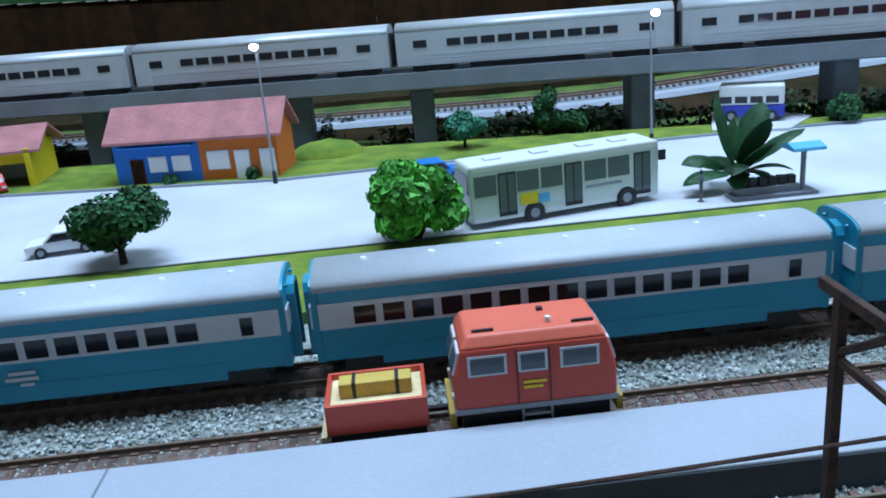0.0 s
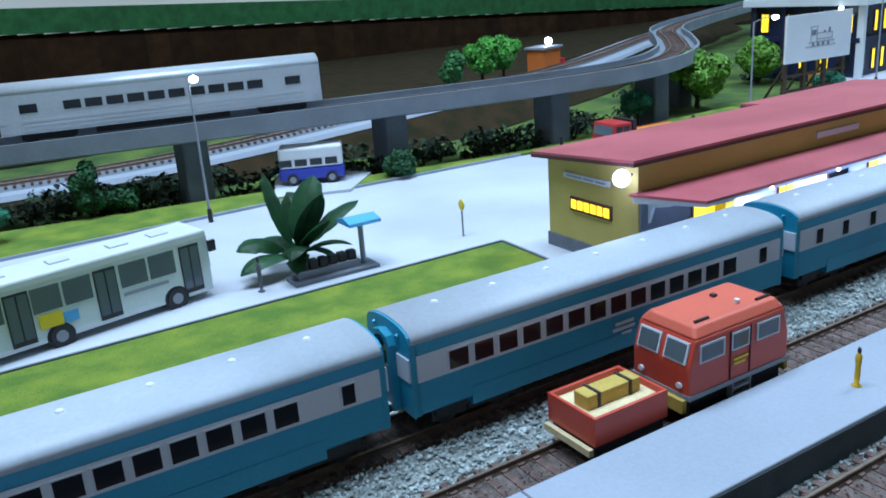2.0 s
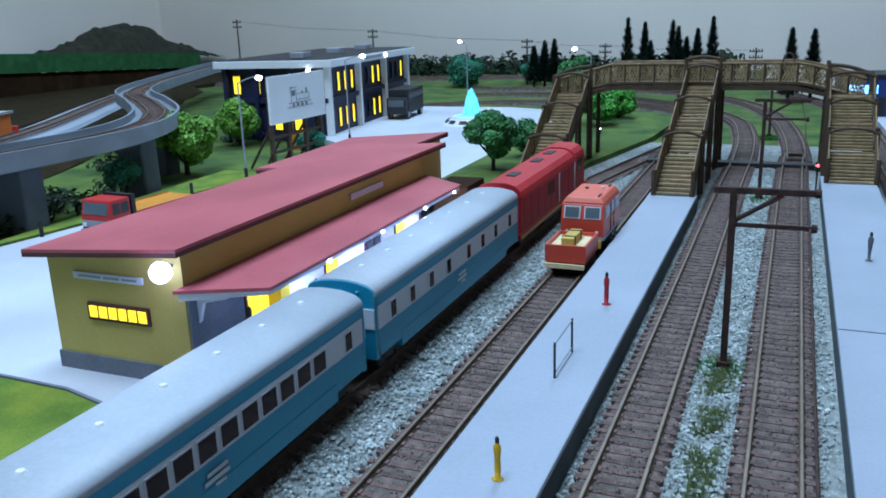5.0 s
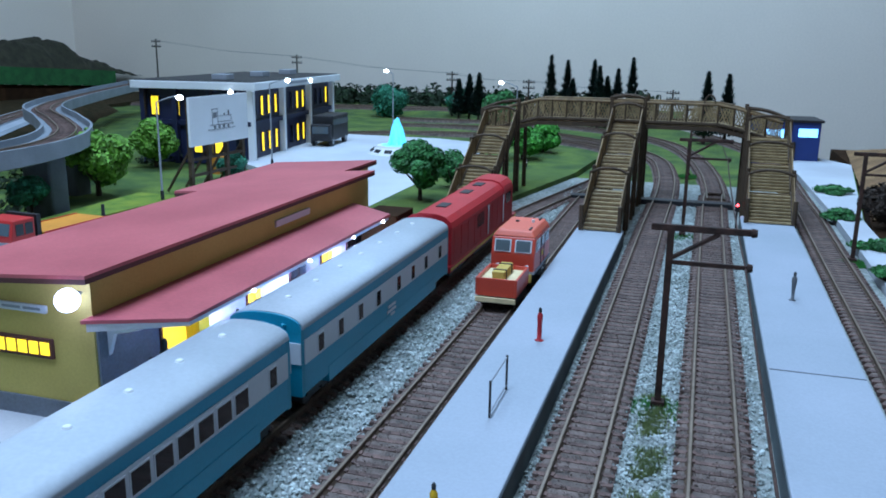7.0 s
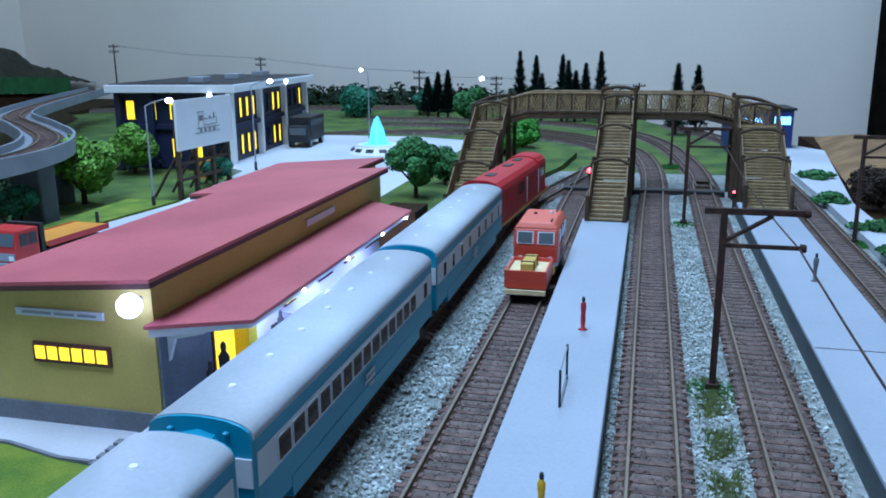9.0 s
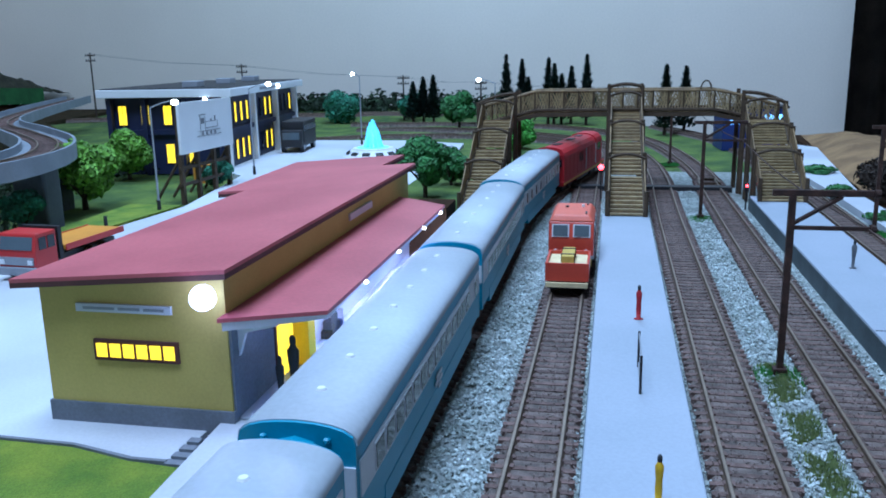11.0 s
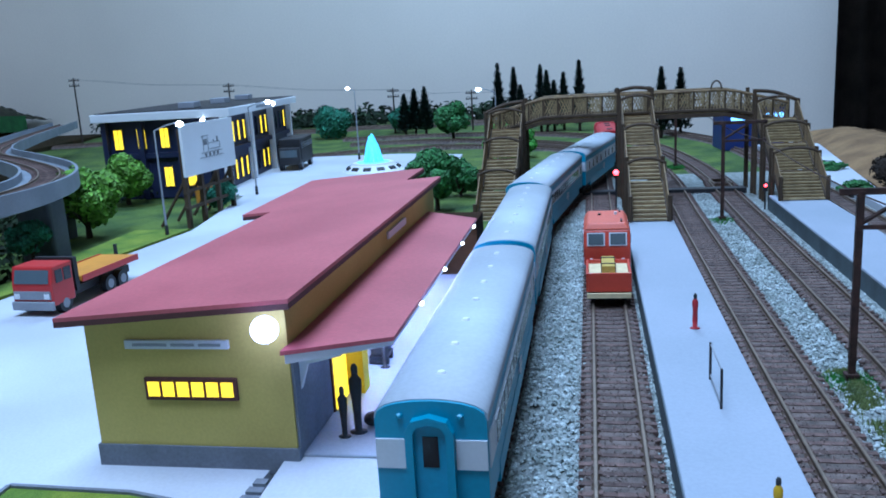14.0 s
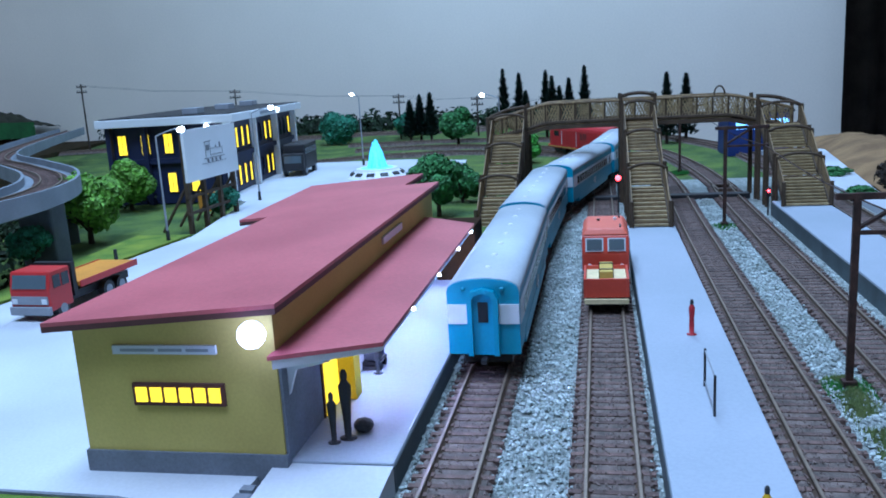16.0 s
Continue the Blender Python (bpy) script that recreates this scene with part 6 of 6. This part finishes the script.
# ---- platform fence and figures ----
fe = thing("platform_barrier", pose(0, 0, 0), "thin grey barrier of two posts and rails", "barrier")
for x in (0.5005, 0.5290):
    part("post", cyl((x, -0.0360, 0.008), (x, -0.0360, 0.0232), 0.0005, None, 6), M_DARK, fe)
for z in (0.0225, 0.0100):
    part("rail", cyl((0.5005, -0.0360, z), (0.5290, -0.0360, z), 0.0003, None, 6), M_GREY, fe)


def figurine(x, y, z, h, material, label, robe=True, rz=0):
    """A plain painted figure as one turned mesh on a round foot."""
    prof = [(0.24, 0.0), (0.24, 0.015), (0.11, 0.02), (0.13, 0.28), (0.115, 0.50), (0.145, 0.66), (0.15, 0.77), (0.09, 0.83), (0.075, 0.855), (0.088, 0.89), (0.085, 0.955), (0.045, 1.0)] if robe else [(0.22, 0.0), (0.22, 0.015), (0.09, 0.02), (0.095, 0.25), (0.12, 0.46), (0.15, 0.62), (0.165, 0.77), (0.09, 0.83), (0.07, 0.855), (0.088, 0.89), (0.085, 0.955), (0.045, 1.0)]
    b = bmesh.new()
    n = 14
    rings = [[b.verts.new((r * h * math.cos(math.tau * i / n) * 0.44, r * h * math.sin(math.tau * i / n) * 0.56, w * h)) for i in range(n)] for r, w in prof]
    for r0, r1 in zip(rings, rings[1:]):
        for i in range(n):
            b.faces.new((r0[i], r0[(i + 1) % n], r1[(i + 1) % n], r1[i]))
    b.faces.new(rings[-1])
    b.faces.new(rings[0][::-1])
    ob = link_bm("figurine", b, [material, M_FIGD], True)
    for p in ob.data.polygons:
        p.material_index = 1 if p.center.z > 0.86 * h else 0
    ob.matrix_basis = pose(x, y, z, 0, 0, rz)
    return tagged(ob, label, "figurine", "platform figurines")


figurine(0.5925, -0.0377, 0.0081, 0.0168, M_FIGR, "plain red figurine on the island platform")
figurine(0.4215, -0.0388, 0.0081, 0.0150, M_FIGY, "plain yellow figurine on the island platform")
figurine(0.7071, -0.1622, 0.0081, 0.0168, M_FIGG, "plain grey figurine on the second platform", False)
figurine(0.2940, 0.2285, 0.0001, 0.0200, M_FIGG, "plain grey figurine beside the shelter", False)
figurine(0.4750, 0.0965, 0.0061, 0.0190, M_FIGD, "plain dark figurine on the station platform", False)
figurine(0.4790, 0.0925, 0.0061, 0.0260, M_FIGD, "tall plain dark figurine on the station platform", False)
figurine(0.5440, 0.0985, 0.0061, 0.0180, M_FIGD, "plain dark figurine on the station platform", False)
tr1 = thing("luggage_trolley", pose(0.5520, 0.1020, 0.006), "dark luggage trolley with bags on the platform", "trolley")
part("tray", box(-0.006, 0.006, -0.004, 0.004, 0.0030, 0.0042), M_DARK, tr1)
part("bag", box(-0.005, 0.001, -0.0035, 0.0035, 0.0043, 0.0090, 0.0008), M_FIGD, tr1)
part("bag", box(0.0015, 0.0055, -0.003, 0.003, 0.0043, 0.0075, 0.0008), M_CONTB, tr1)
part("handle", box(0.0055, 0.0062, -0.003, 0.003, 0.0042, 0.0120), M_GREY, tr1)
for x in (-0.004, 0.004):
    part("wheel", cyl((x, -0.0042, 0.0016), (x, 0.0042, 0.0016), 0.0016, None, 10), M_DARK, tr1)
tagged(link_bm("sack", ball((0.4855, 0.0885, 0.0085), 0.0038, 2, (1, 1, 0.7)), M_FIGD), "dark sack beside the figurines", "sack")

# ---- beyond the second platform ----
bm = bmesh.new()
bmesh.ops.create_grid(bm, x_segments=24, y_segments=10, size=1.0)
for v in bm.verts:
    v.co = (1.36 + v.co.x * 0.30, -0.352 - v.co.x * 0.030 + v.co.y * 0.058, -0.006 + 0.017 * max(0.0, 1 - v.co.y ** 2) * max(0.0, 1 - v.co.x ** 2) ** 0.5 + 0.004 * noise.noise(v.co * 4))
plain("layout_edge", prism([(0.98, -0.2525), (1.412, -0.306), (1.68, -0.305), (1.68, -0.45), (0.98, -0.45)], "z", -0.09, -0.0075), M_BROWN, "brown board at the edge of the layout", "board")
tagged(link_bm("earth_bank", bm, M_BANK, True), "tan brown earth bank at the layout edge", "bank", "", "structure")
for i, (bx, by) in enumerate(((1.02, -0.232), (0.90, -0.236), (0.80, -0.232), (1.16, -0.240))):
    tree(bx, by, 0.008, 0.020, M_LEAF, "flat green weed patch on the white ground", "bush", n=420, seed=60 + i, bottom=0.02, size=0.0022, flat=0.25, lumps=7)
tree(1.02, -0.272, 0.045, 0.028, M_BARK, "bare brown bush at the layout edge", "bush", n=900, seed=66, bottom=0.05, size=0.0026)

# thin dark strip running across the tracks below the bridge deck
tagged(link_bm("dark_cross_strip", box(1.052, 1.066, -0.140, 0.018, -0.0044, 0.0006, 0.0003), M_DARK), "dark flat strip across the tracks below the footbridge", "board")


# ---- what moves ----
TRAIN_T = [(0.0, 0.0), (7.4, 0.0), (7.7, 0.001), (8.0, 0.011), (8.2, 0.028), (9.0, 0.110), (10.0, 0.209), (10.5, 0.258), (11.0, 0.306), (11.5, 0.354), (12.0, 0.401), (12.5, 0.443), (13.0, 0.479), (13.5, 0.514), (14.0, 0.549), (14.5, 0.584), (15.0, 0.619), (15.5, 0.654), (16.0, 0.688)]
RAILCAR_T = [(0.0, 0.0), (0.5, 0.0585), (1.0, 0.1165), (1.5, 0.1775), (2.0, 0.2400), (2.5, 0.3025), (3.0, 0.3680), (3.5, 0.4300), (4.0, 0.4930), (4.5, 0.5550), (4.7, 0.5710), (5.0, 0.5760), (6.0, 0.5760), (16.0, 0.5760)]
SILVER_SPEED = -0.083


def ride(line, lengths, s, half, z):
    a, b = on_line(line, lengths, s - half), on_line(line, lengths, s + half)
    m = (a + b) / 2
    return pose(m.x, m.y, z, 0, 0, math.degrees(math.atan2(b.y - a.y, b.x - a.x)))


def motions():
    start = 1.2
    cars = list(zip(coaches, (-0.032, 0.1745, 0.381, 0.5875), (0.07,) * 4)) + [(loco, 0.7880, 0.062)]
    for ob, x, half in cars:
        walk(ob, [(t, ride(LINE1, LENGTH1, start + x + d, half, 0.0)) for t, d in TRAIN_T])
    for ob, x in ((red_railcar, 0.1500), (red_trailer, 0.0985)):
        walk(ob, [(t, pose(x + d, 0, 0)) for t, d in RAILCAR_T])
    i0 = min(range(len(VIA)), key=lambda k: abs(VIA[k][0] - 0.610))
    s0 = VIA_L[i0]
    for k, ob in enumerate(silver):
        walk(ob, [(t, ride(VIA, VIA_L, s0 - 0.1305 - 0.2460 * k + SILVER_SPEED * t, 0.088, VIA_TOP)) for t in range(0, 17)])


motions()
